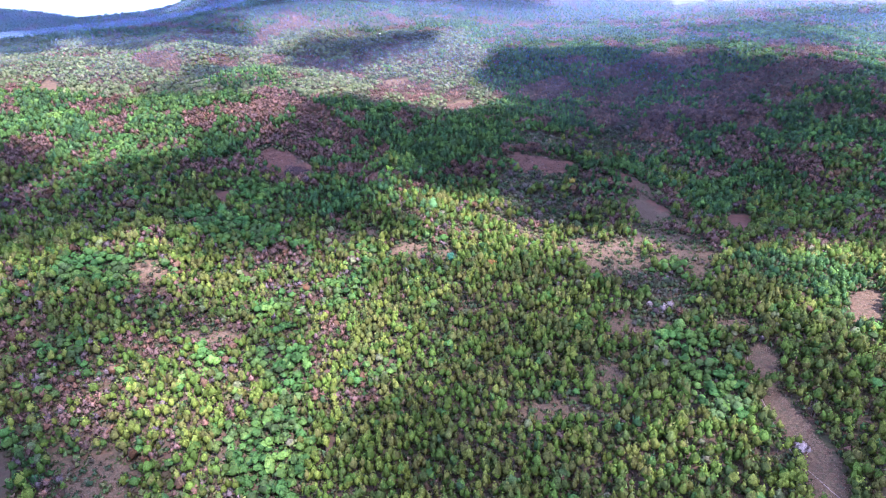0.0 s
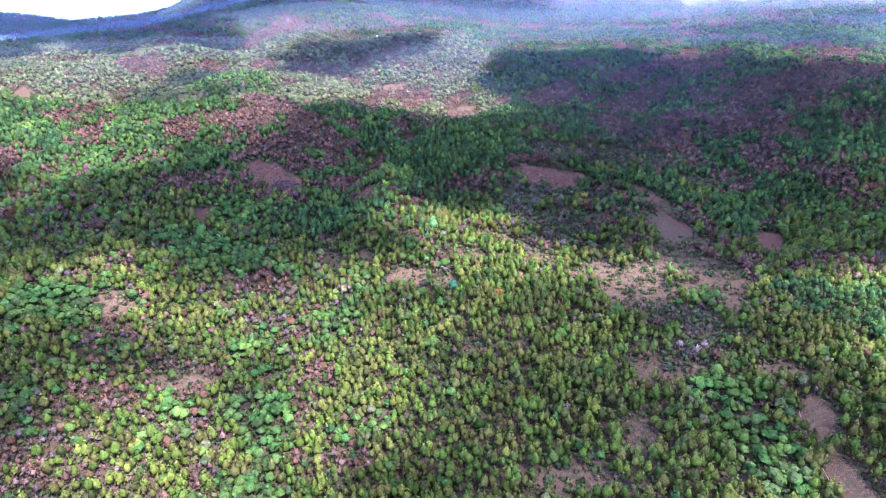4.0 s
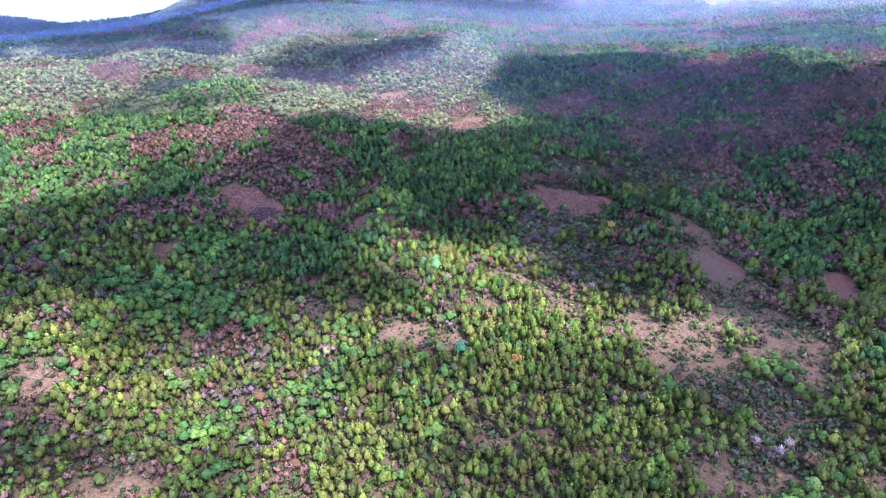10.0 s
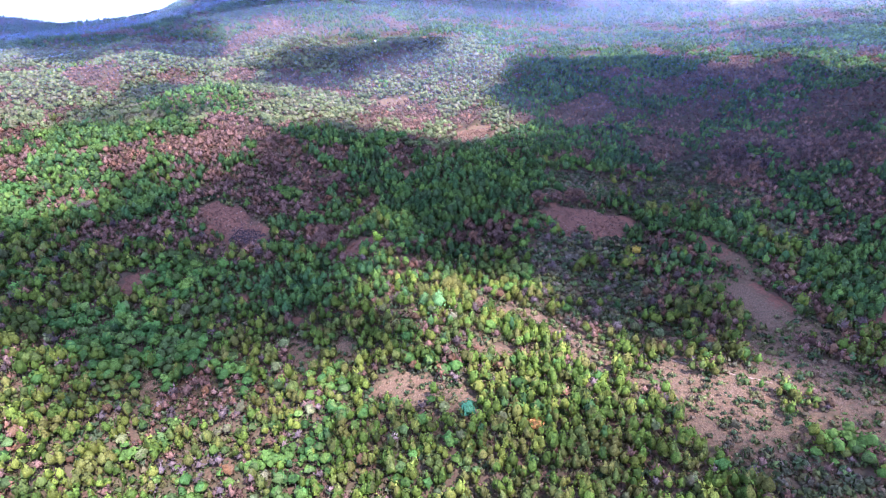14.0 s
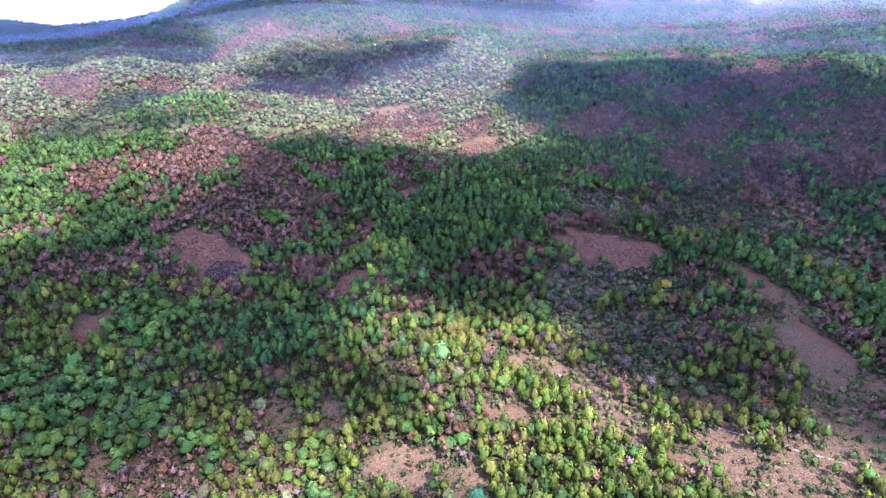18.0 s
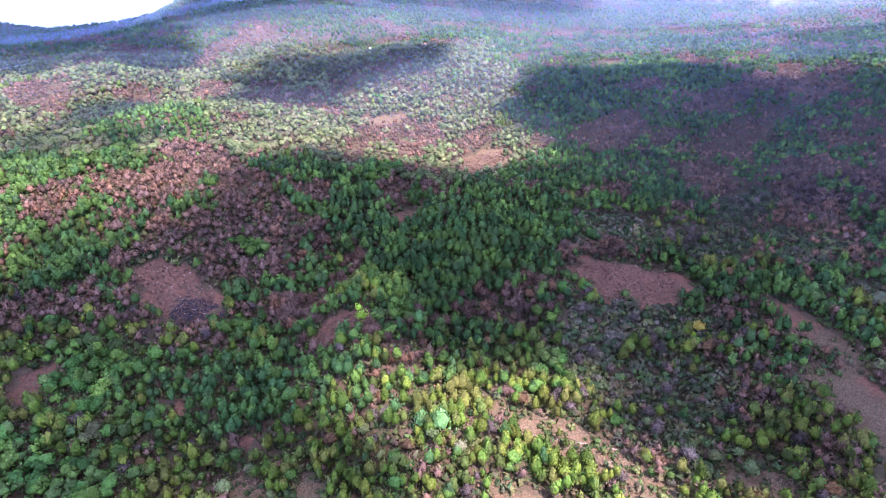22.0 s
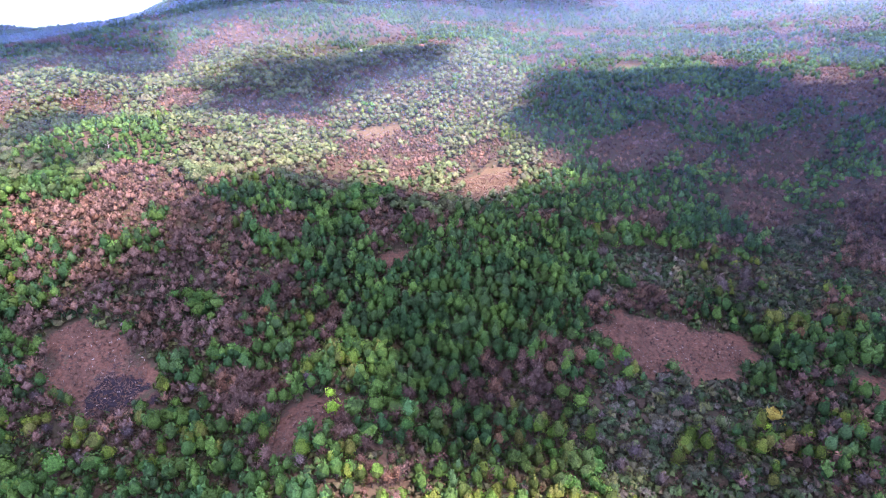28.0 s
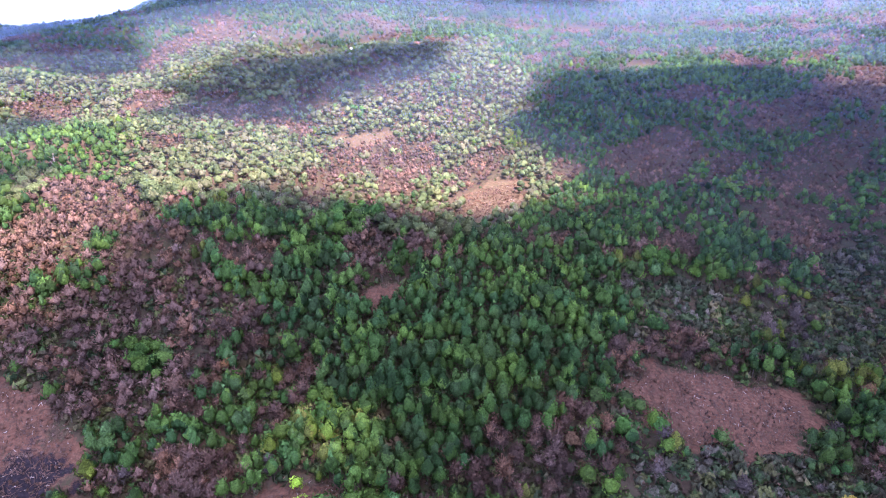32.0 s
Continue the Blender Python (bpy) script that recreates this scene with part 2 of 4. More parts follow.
# ---- materials ----
class Nodes:
    """Small helper to lay out one node material."""

    def __init__(self, name):
        self.mat = bpy.data.materials.new(name)
        self.mat.use_nodes = True
        self.tree = self.mat.node_tree
        self.tree.nodes.clear()
        self.out = self.add("ShaderNodeOutputMaterial")

    def add(self, kind, **values):
        n = self.tree.nodes.new(kind)
        for key, value in values.items():
            n.inputs[key.replace("_", " ")].default_value = value
        return n

    def link(self, a, b):
        self.tree.links.new(a, b)

    def noise(self, scale, detail=4.0, rough=0.55):
        n = self.add("ShaderNodeTexNoise", Scale=scale, Detail=detail, Roughness=rough)
        self.link(self.place(), n.inputs["Vector"])
        return n.outputs["Fac"]

    def place(self):
        if not hasattr(self, "geo"):
            self.geo = self.add("ShaderNodeNewGeometry")
        return self.geo.outputs["Position"]

    def ramp(self, fac, *stops):
        n = self.add("ShaderNodeValToRGB")
        e = n.color_ramp.elements
        while len(e) < len(stops):
            e.new(0.5)
        for k, (at, col) in zip(e, stops):
            k.position, k.color = at, (*col, 1)
        self.link(fac, n.inputs["Fac"])
        return n.outputs["Color"]

    def mix(self, fac, a, b, kind="MIX"):
        n = self.add("ShaderNodeMix")
        n.data_type, n.blend_type = "RGBA", kind
        for socket, value in ((n.inputs[0], fac), (n.inputs[6], a), (n.inputs[7], b)):
            if isinstance(value, (int, float)):
                socket.default_value = value
            elif isinstance(value, tuple):
                socket.default_value = (*value, 1)
            else:
                self.link(value, socket)
        return n.outputs[2]

    def span(self, value, a, b, c, d):
        n = self.add("ShaderNodeMapRange")
        for i, v in zip((1, 2, 3, 4), (a, b, c, d)):
            n.inputs[i].default_value = v
        self.link(value, n.inputs[0])
        return n.outputs[0]


def foliage(name, tones, through_light=0.3, rough=0.65, tree_size=5.0):
    """Leaf or needle clumps: a tone for each tree-sized patch, finer change from clump to clump."""
    n = Nodes(name)
    cells = n.add("ShaderNodeTexVoronoi", Scale=1.0 / tree_size)
    n.link(n.place(), cells.inputs["Vector"])
    split = n.add("ShaderNodeSeparateColor")
    n.link(cells.outputs["Color"], split.inputs[0])
    stops = [((i + 0.5) / len(tones), t) for i, t in enumerate(tones)]
    col = n.ramp(split.outputs[0], *stops)
    stand = n.span(n.noise(0.02, 3), 0.3, 0.7, 0.8, 1.25)
    tree = n.span(split.outputs[1], 0, 1, 0.62, 1.42)
    one = n.span(n.geo.outputs["Random Per Island"], 0, 1, 0.68, 1.32)
    each = n.add("ShaderNodeMath")
    each.operation = "MULTIPLY"
    n.link(stand, each.inputs[0]), n.link(one, each.inputs[1])
    lone = n.add("ShaderNodeMath")
    lone.operation = "MULTIPLY"
    n.link(each.outputs[0], lone.inputs[0]), n.link(tree, lone.inputs[1])
    each = lone
    speck = n.add("ShaderNodeMath")
    speck.operation = "MULTIPLY"
    n.link(each.outputs[0], speck.inputs[0]), n.link(n.span(n.noise(2.6, 3, 0.7), 0.32, 0.68, 0.52, 1.48), speck.inputs[1])
    each = speck
    bright = n.add("ShaderNodeVectorMath")
    bright.operation = "SCALE"
    n.link(col, bright.inputs[0]), n.link(each.outputs[0], bright.inputs["Scale"])
    skin = n.add("ShaderNodeBsdfPrincipled", Roughness=rough)
    skin.inputs["Specular IOR Level"].default_value = 0.12
    n.link(bright.outputs[0], skin.inputs["Base Color"])
    lit = n.add("ShaderNodeBsdfTranslucent")
    n.link(bright.outputs[0], lit.inputs["Color"])
    both = n.add("ShaderNodeMixShader", Fac=through_light)
    n.link(skin.outputs[0], both.inputs[1]), n.link(lit.outputs[0], both.inputs[2])
    n.link(both.outputs[0], n.out.inputs[0])
    return n.mat


def plain(name, dark, light, scale, rough=0.85, bump=0.3):
    n = Nodes(name)
    grain = n.noise(scale, 6)
    col = n.ramp(grain, (0.3, dark), (0.7, light))
    col = n.mix(n.span(n.noise(scale * 0.13, 3), 0.35, 0.65, 0.0, 0.5), col, dark)
    skin = n.add("ShaderNodeBsdfPrincipled", Roughness=rough)
    n.link(col, skin.inputs["Base Color"])
    b = n.add("ShaderNodeBump", Strength=bump, Distance=0.05)
    n.link(grain, b.inputs["Height"])
    n.link(b.outputs[0], skin.inputs["Normal"])
    n.link(skin.outputs[0], n.out.inputs[0])
    return n.mat


def ground_material():
    n = Nodes("forest_floor")
    def cover(name):
        a = n.add("ShaderNodeAttribute")
        a.attribute_name = name
        ragged = n.add("ShaderNodeMath")
        ragged.operation = "ADD"
        n.link(a.outputs["Fac"], ragged.inputs[0]), n.link(n.span(n.noise(0.45, 5, 0.7), 0.3, 0.7, -0.55, 0.55), ragged.inputs[1])
        return n.span(ragged.outputs[0], 0.35, 0.65, 0.0, 1.0)
    fine, mid, wide = n.noise(1.3, 8, 0.65), n.noise(0.16, 5), n.noise(0.02, 4)
    clod = n.noise(0.55, 6, 0.7)
    litter = n.ramp(fine, (0.34, (0.022, 0.014, 0.012)), (0.5, (0.068, 0.038, 0.025)), (0.66, (0.130, 0.078, 0.051)))
    litter = n.mix(n.span(clod, 0.47, 0.60, 0.0, 0.8), litter, (0.046, 0.052, 0.022))
    litter = n.mix(n.span(mid, 0.42, 0.62, 0.0, 0.65), litter, (0.050, 0.055, 0.025))
    litter = n.mix(n.span(wide, 0.4, 0.65, 0.0, 0.5), litter, (0.125, 0.080, 0.060))
    soil = n.ramp(fine, (0.30, (0.082, 0.034, 0.022)), (0.5, (0.162, 0.073, 0.046)), (0.72, (0.24, 0.130, 0.088)))
    soil = n.mix(n.span(mid, 0.45, 0.6, 0.0, 0.5), soil, (0.11, 0.055, 0.038))
    grass = n.ramp(fine, (0.32, (0.052, 0.038, 0.027)), (0.5, (0.118, 0.075, 0.043)), (0.68, (0.195, 0.139, 0.082)))
    grass = n.mix(n.span(mid, 0.45, 0.6, 0.0, 0.6), grass, (0.105, 0.062, 0.038))
    grass = n.mix(n.span(clod, 0.50, 0.62, 0.0, 0.75), grass, (0.060, 0.058, 0.030))
    soil = n.mix(n.span(clod, 0.52, 0.64, 0.0, 0.6), soil, (0.068, 0.040, 0.026))
    char = n.ramp(fine, (0.35, (0.009, 0.007, 0.010)), (0.7, (0.045, 0.032, 0.038)))
    col = n.mix(cover("bare"), litter, soil)
    col = n.mix(cover("grass"), col, grass)
    col = n.mix(cover("char"), col, char)
    field = n.ramp(fine, (0.32, (0.050, 0.070, 0.038)), (0.5, (0.078, 0.104, 0.058)), (0.68, (0.115, 0.140, 0.085)))
    col = n.mix(cover("field"), col, field)
    skin = n.add("ShaderNodeBsdfPrincipled", Roughness=0.95)
    skin.inputs["Specular IOR Level"].default_value = 0.15
    n.link(col, skin.inputs["Base Color"])
    b = n.add("ShaderNodeBump", Strength=0.6, Distance=0.35)
    n.link(fine, b.inputs["Height"])
    n.link(b.outputs[0], skin.inputs["Normal"])
    n.link(skin.outputs[0], n.out.inputs[0])
    return n.mat


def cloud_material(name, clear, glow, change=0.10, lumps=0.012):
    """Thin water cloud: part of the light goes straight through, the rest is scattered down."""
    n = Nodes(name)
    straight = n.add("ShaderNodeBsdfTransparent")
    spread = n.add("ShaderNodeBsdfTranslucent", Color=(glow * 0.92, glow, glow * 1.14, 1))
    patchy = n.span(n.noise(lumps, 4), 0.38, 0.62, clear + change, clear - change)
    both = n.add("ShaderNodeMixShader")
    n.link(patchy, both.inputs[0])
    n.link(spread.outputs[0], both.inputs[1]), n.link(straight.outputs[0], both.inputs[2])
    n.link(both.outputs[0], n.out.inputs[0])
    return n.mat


M_GROUND = ground_material()
M_PINE = foliage("pine_needles", [(0.034, 0.084, 0.028), (0.052, 0.111, 0.026), (0.080, 0.147, 0.029), (0.048, 0.093, 0.034)])
M_YOUNG = foliage("young_pine_needles", [(0.068, 0.122, 0.020), (0.089, 0.139, 0.021), (0.124, 0.152, 0.025), (0.119, 0.117, 0.031), (0.073, 0.105, 0.025)])
M_LEAF = foliage("broad_leaves", [(0.048, 0.121, 0.029), (0.066, 0.148, 0.031), (0.100, 0.173, 0.033), (0.067, 0.111, 0.034)], 0.35)
M_DRY = foliage("dry_twigs", [(0.112, 0.068, 0.055), (0.145, 0.081, 0.060), (0.125, 0.081, 0.068), (0.161, 0.086, 0.055)], 0.15, 0.85)
M_GREY = foliage("grey_twigs", [(0.092, 0.070, 0.066), (0.123, 0.093, 0.085), (0.084, 0.064, 0.065), (0.145, 0.106, 0.095)], 0.15, 0.85)
M_SHRUB = foliage("shrub_leaves", [(0.060, 0.098, 0.030), (0.105, 0.112, 0.040), (0.115, 0.082, 0.056), (0.045, 0.078, 0.034)], 0.25, 0.7, 3.0)
M_SCRUB = foliage("scrub_leaves", [(0.047, 0.078, 0.032), (0.070, 0.088, 0.038), (0.090, 0.074, 0.052), (0.042, 0.070, 0.030), (0.105, 0.090, 0.070)], 0.2, 0.8, 3.0)
# sage tone made paler: sun and haze of the upper hills in the colour
M_HAZED = foliage("hazed_leaves", [(0.088, 0.120, 0.050), (0.106, 0.136, 0.053), (0.133, 0.152, 0.060), (0.123, 0.118, 0.069)], 0.3)
M_WITHER = foliage("withered_leaves", [(0.092, 0.053, 0.031), (0.117, 0.066, 0.034), (0.108, 0.070, 0.041), (0.129, 0.068, 0.031)], 0.25, 0.8)
M_BARK = plain("bark", (0.060, 0.042, 0.034), (0.145, 0.105, 0.085), 5.0)
M_PALE = plain("pale_dead_wood", (0.26, 0.20, 0.17), (0.48, 0.40, 0.35), 4.0)
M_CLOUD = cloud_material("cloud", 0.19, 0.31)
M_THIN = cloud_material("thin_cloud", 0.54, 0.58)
M_SKY_BLOCK = cloud_material("sky_blocking_cloud", 0.06, 0.10, 0.04)


# ---- meshes in bulk ----
def mesh(name, verts, tris, mats, slots=None, smooth=False, normals=None):
    """A mesh from arrays of corners and triangles."""
    me = bpy.data.meshes.new(name)
    verts, tris = np.asarray(verts, np.float32), np.asarray(tris, np.int32)
    me.vertices.add(len(verts)), me.vertices.foreach_set("co", verts.ravel())
    me.loops.add(tris.size), me.loops.foreach_set("vertex_index", tris.ravel())
    me.polygons.add(len(tris)), me.polygons.foreach_set("loop_start", np.arange(len(tris), dtype=np.int32) * 3)
    for m in mats:
        me.materials.append(m)
    if slots is not None:
        me.polygons.foreach_set("material_index", np.asarray(slots, np.int32))
    me.polygons.foreach_set("use_smooth", np.full(len(tris), smooth))
    me.update(calc_edges=True)
    if normals is not None:
        me.attributes.new("custom_normal", "FLOAT_VECTOR", "POINT").data.foreach_set("vector", np.asarray(normals, np.float32).ravel())
    return me


def billow(v, t, s, share=0.60):
    """Turns the tufts of a crown (slot 0) to face outward, and gives normals that lean from each tuft's own towards the swell of the whole crown."""
    t = np.array(t)
    leaf = np.zeros(len(v), bool)
    leaf[t[s == 0].ravel()] = True
    low, high = v[leaf].min(0), v[leaf].max(0)
    mid, half = (low + high) / 2 - np.array([0, 0, 0.15]) * (high - low), np.maximum((high - low) / 2, 0.1)
    swell = (v - mid) / half ** 2
    swell /= np.linalg.norm(swell, axis=1)[:, None] + 1e-9
    flat = np.cross(v[t[:, 1]] - v[t[:, 0]], v[t[:, 2]] - v[t[:, 0]])
    away = (flat * swell[t].mean(1)).sum(1) < 0
    turn = away & (s == 0)
    t[turn] = t[turn][:, ::-1]
    flat[turn] *= -1
    own = np.zeros_like(v)
    for k in range(3):
        np.add.at(own, t[:, k], flat)
    own /= np.linalg.norm(own, axis=1)[:, None] + 1e-9
    n = np.where(leaf[:, None], share * swell + (1 - share) * own, own)
    return v, t, n / (np.linalg.norm(n, axis=1)[:, None] + 1e-9)


def joined(pieces):
    """Several (corners, triangles, slot) as one set of arrays."""
    vs, ts, ss, n = [], [], [], 0
    for v, t, s in pieces:
        vs.append(v), ts.append(np.asarray(t) + n), ss.append(np.full(len(t), s))
        n += len(v)
    return np.concatenate(vs), np.concatenate(ts), np.concatenate(ss)


def kites(rng, centres, outward, size, slim=0.75):
    """Bent four-cornered clumps that face outward, with some scatter."""
    n = len(centres)
    nrm = outward + rng.normal(0, 0.45, (n, 3))
    nrm /= np.linalg.norm(nrm, axis=1)[:, None]
    up = rng.normal(0, 1, (n, 3))
    a = np.cross(nrm, up)
    a /= np.linalg.norm(a, axis=1)[:, None]
    b = np.cross(nrm, a)
    s = size * rng.uniform(0.65, 1.3, (n, 1))
    lift = nrm * s * rng.uniform(0.15, 0.5, (n, 1))
    v = np.stack([centres + a * s - lift, centres + b * s * slim, centres - a * s * 0.9 - lift * 0.6, centres - b * s * slim], 1).reshape(-1, 3)
    k = np.arange(n)[:, None] * 4
    t = np.concatenate([k + np.array([0, 1, 3]), k + np.array([1, 2, 3])])
    return v, t


def spikes(rng, centres, outward, size, slim):
    """Three-cornered needle tufts that point up and outward."""
    n = len(centres)
    nrm = outward + rng.normal(0, 0.32, (n, 3))
    nrm /= np.linalg.norm(nrm, axis=1)[:, None]
    up = outward * 0.5 + np.array([0, 0, 0.9]) + rng.normal(0, 0.4, (n, 3))
    a = up - nrm * (up * nrm).sum(1)[:, None]
    a /= np.linalg.norm(a, axis=1)[:, None]
    b = np.cross(nrm, a)
    s = size * rng.uniform(0.65, 1.3, (n, 1))
    v = np.stack([centres + a * s * 1.15 + nrm * s * 0.25, centres - a * s * 0.6 + b * s * slim, centres - a * s * 0.6 - b * s * slim], 1).reshape(-1, 3)
    return v, np.arange(3 * n).reshape(-1, 3)


def cone(a, b, ra, rb, sides=4):
    """A tapered stem from a to b."""
    a, b = np.asarray(a, float), np.asarray(b, float)
    d = (b - a) / np.linalg.norm(b - a)
    u = np.cross(d, (0.31, 0.95, 0.1))
    u /= np.linalg.norm(u)
    w = np.cross(d, u)
    ang = np.arange(sides) * 2 * np.pi / sides
    ring = np.cos(ang)[:, None] * u + np.sin(ang)[:, None] * w
    v = np.concatenate([a + ring * ra, b + ring * rb])
    i = np.arange(sides)
    j = (i + 1) % sides
    t = np.concatenate([np.stack([i, j, i + sides], 1), np.stack([j, j + sides, i + sides], 1)])
    return v, t


def ball(fine):
    """A unit octahedron, or one cut once finer."""
    v = [(1, 0, 0), (0, 1, 0), (-1, 0, 0), (0, -1, 0), (0, 0, 1), (0, 0, -1)]
    t = [(0, 1, 4), (1, 2, 4), (2, 3, 4), (3, 0, 4), (1, 0, 5), (2, 1, 5), (3, 2, 5), (0, 3, 5)]
    if fine:
        mids, out = {}, []
        def mid(p, q):
            key = (min(p, q), max(p, q))
            if key not in mids:
                m = np.add(v[p], v[q])
                mids[key] = len(v)
                v.append(tuple(m / np.linalg.norm(m)))
            return mids[key]
        for p, q, w in t:
            x, y, z = mid(p, q), mid(q, w), mid(w, p)
            out += [(p, x, z), (x, q, y), (z, y, w), (x, y, z)]
        t = out
    return np.array(v, float), np.array(t)


def bumps(rng, d, amount):
    """How far a crown swells in each direction d: uneven boughs."""
    k = rng.normal(0, 1, (6, 3)) * np.array([2.2, 2.2, 2.6])
    return 1 + amount * np.sin(d @ k.T + rng.uniform(0, 6.283, 6)).sum(1) / 2.2


def crown_of(rng, tufts, fine, c, rx, rz, taper, uneven, size, slim, leaf=kites):
    """A leafy crown: an uneven heart, and clumps all over it that face outward."""
    k = rng.uniform(0, 1)
    u = (np.arange(tufts) + 0.5) / tufts
    zc = 1 - 1.72 * u
    ang = np.arange(tufts) * 2.39996 + 6.283 * k + rng.uniform(-0.25, 0.25, tufts)
    d = np.column_stack([np.cos(ang) * np.sqrt(1 - zc * zc), np.sin(ang) * np.sqrt(1 - zc * zc), zc])
    hv, ht = ball(fine)
    every = np.concatenate([d, hv])
    r = bumps(rng, every, uneven)
    p = every * r[:, None] * np.array([rx, rx, rz])
    p[:, :2] *= (1 - taper * np.clip(every[:, 2:], -0.6, 1))
    n = d / np.array([rx, rx, rz])
    n /= np.linalg.norm(n, axis=1)[:, None]
    pos = p[:tufts] * rng.uniform(0.82, 1.17, (tufts, 1)) + np.asarray(c)
    return [leaf(rng, pos, n, size, slim) + (0,), (p[tufts:] * 0.80 + np.asarray(c), ht, 0)]


def pine(rng, tufts=90, fine=1, limbs=3):
    """An oval crown of needle tufts on a straight stem. Gives crown and trunk arrays."""
    wide = rng.uniform(0.88, 1.18)
    crown = crown_of(rng, tufts, fine, (0, 0, 5.6), 1.95 * wide, 3.0, rng.uniform(0.25, 0.55), 0.25, 0.47 * (90.0 / tufts) ** 0.30, 0.80, spikes)
    stem = [cone((0, 0, -0.6), (rng.uniform(-.2, .2), rng.uniform(-.2, .2), 7.2), 0.20, 0.05) + (1,)]
    for i in range(limbs):
        a = i * 2.4 + rng.uniform(0, 1)
        stem.append(cone((0, 0, 2.4 + 0.5 * i), (math.cos(a) * 1.6, math.sin(a) * 1.6, 3.4 + 0.7 * i), 0.06, 0.02, 3) + (1,))
    return crown, stem


def broadleaf(rng, tufts=90, fine=1, limbs=4):
    """A wide uneven dome of leaf clumps on a short forked trunk."""
    wide = rng.uniform(0.85, 1.15)
    crown = crown_of(rng, tufts, fine, (0, 0, 4.5), 2.5 * wide, 2.4, 0.08, 0.30, 0.55 * (70.0 / tufts) ** 0.27, 0.85)
    stem = [cone((0, 0, -0.6), (0.1, 0.1, 3.0), 0.22, 0.13) + (1,)]
    for i in range(limbs):
        a = i * 2.4 + rng.uniform(0, 1)
        stem.append(cone((0, 0, 1.6), (math.cos(a) * 1.5, math.sin(a) * 1.5, 4.0 + 0.3 * i), 0.10, 0.03, 3) + (1,))
    return crown, stem


def leafless(rng, twigs=90, tufts=26, limbs=6):
    """A tree that has dropped its leaves: limbs, a haze of fine twigs and a few dead leaves."""
    h, low, r = 7.6, 1.6, 2.7
    stem, tips = [cone((0, 0, -0.6), (0.1, 0, low + 1.5), 0.17, 0.09) + (1,)], []
    for i in range(limbs):
        ang = i * 2.4 + rng.uniform(-0.4, 0.4)
        u = (i + 0.6) / limbs
        tip = np.array((math.cos(ang) * r * (1 - 0.7 * u), math.sin(ang) * r * (1 - 0.7 * u), low + 1.8 + (h - low - 2.4) * u))
        stem.append(cone((0, 0, low * rng.uniform(0.7, 1.2)), tip, 0.08, 0.025, 3) + (1,))
        tips.append(tip)
    tips = np.array(tips)
    u = (np.arange(twigs) + 0.5) / twigs
    zc, ang = 1 - 1.6 * u, np.arange(twigs) * 2.39996 + rng.uniform(-0.5, 0.5, twigs)
    d = np.column_stack([np.cos(ang) * np.sqrt(1 - zc * zc), np.sin(ang) * np.sqrt(1 - zc * zc), zc])
    swell = bumps(rng, d, 0.2)[:, None]
    mid = np.array([0, 0, 4.4])
    root = mid + d * swell * np.array([r, r, 2.7]) * rng.uniform(0.35, 0.75, (twigs, 1))
    way = d + np.array([0, 0, 0.45]) + rng.normal(0, 0.35, (twigs, 3))
    way /= np.linalg.norm(way, axis=1)[:, None]
    side = np.cross(way, rng.normal(0, 1, (twigs, 3)))
    side /= np.linalg.norm(side, axis=1)[:, None]
    k = math.sqrt(90.0 / twigs)
    ln, wd = rng.uniform(0.8, 1.6, (twigs, 1)), rng.uniform(0.10, 0.22, (twigs, 1)) * k
    v = np.stack([root - side * wd, root + side * wd, root + way * ln], 1).reshape(-1, 3)
    crown = [(v, np.arange(twigs * 3).reshape(-1, 3), 0)]
    crown += crown_of(rng, tufts, 0, mid, r * 0.70, 2.2, 0.0, 0.25, 0.46 * (30.0 / tufts) ** 0.30, 0.50)
    return crown, stem


def shrub(rng, tufts=24, fine=0, limbs=2):
    """A low rounded bush with a few stems."""
    crown = crown_of(rng, tufts, fine, (0, 0, 0.75), 0.95 * rng.uniform(0.8, 1.3), 0.75, 0.05, 0.22, 0.46 * (24.0 / tufts) ** 0.42, 0.8, spikes)
    stem = [cone((0, 0, -0.3), (rng.uniform(-.5, .5), rng.uniform(-.5, .5), 0.8), 0.05, 0.02, 3) + (1,) for i in range(limbs)]
    return crown, stem


# ---- setting: one sheet of land to the horizon ----
def steps(near, far, first, grow):
    out, at, d = [], near, first
    while at < far:
        at += d
        d *= grow
        out.append(at)
    return out


gx = np.array(sorted([-v for v in steps(432, 4700, 8, 1.25)] + list(np.arange(-432, 433, 4.0)) + steps(432, 4700, 8, 1.25)))
gy = np.array(sorted([56 - v for v in steps(0, 3000, 12, 1.3)] + list(np.arange(60, 480, 4.0)) + list(np.arange(480, 700, 5.0)) + list(np.arange(700, 1400, 10.0)) + steps(1390, 4700, 14, 1.2)))
X, Y = np.meshgrid(gx, gy)
Z = land(X, Y)
nx, ny = len(gx), len(gy)
i0 = (np.arange(ny - 1)[:, None] * nx + np.arange(nx - 1)[None, :]).ravel()
tri = np.concatenate([np.stack([i0, i0 + 1, i0 + nx + 1], 1), np.stack([i0, i0 + nx + 1, i0 + nx], 1)])
ground_mesh = mesh("ground", np.stack([X.ravel(), Y.ravel(), Z.ravel()], 1), tri, [M_GROUND])
ground_mesh.polygons.foreach_set("use_smooth", np.ones(len(tri), bool))
fx, fy = X.ravel(), Y.ravel()
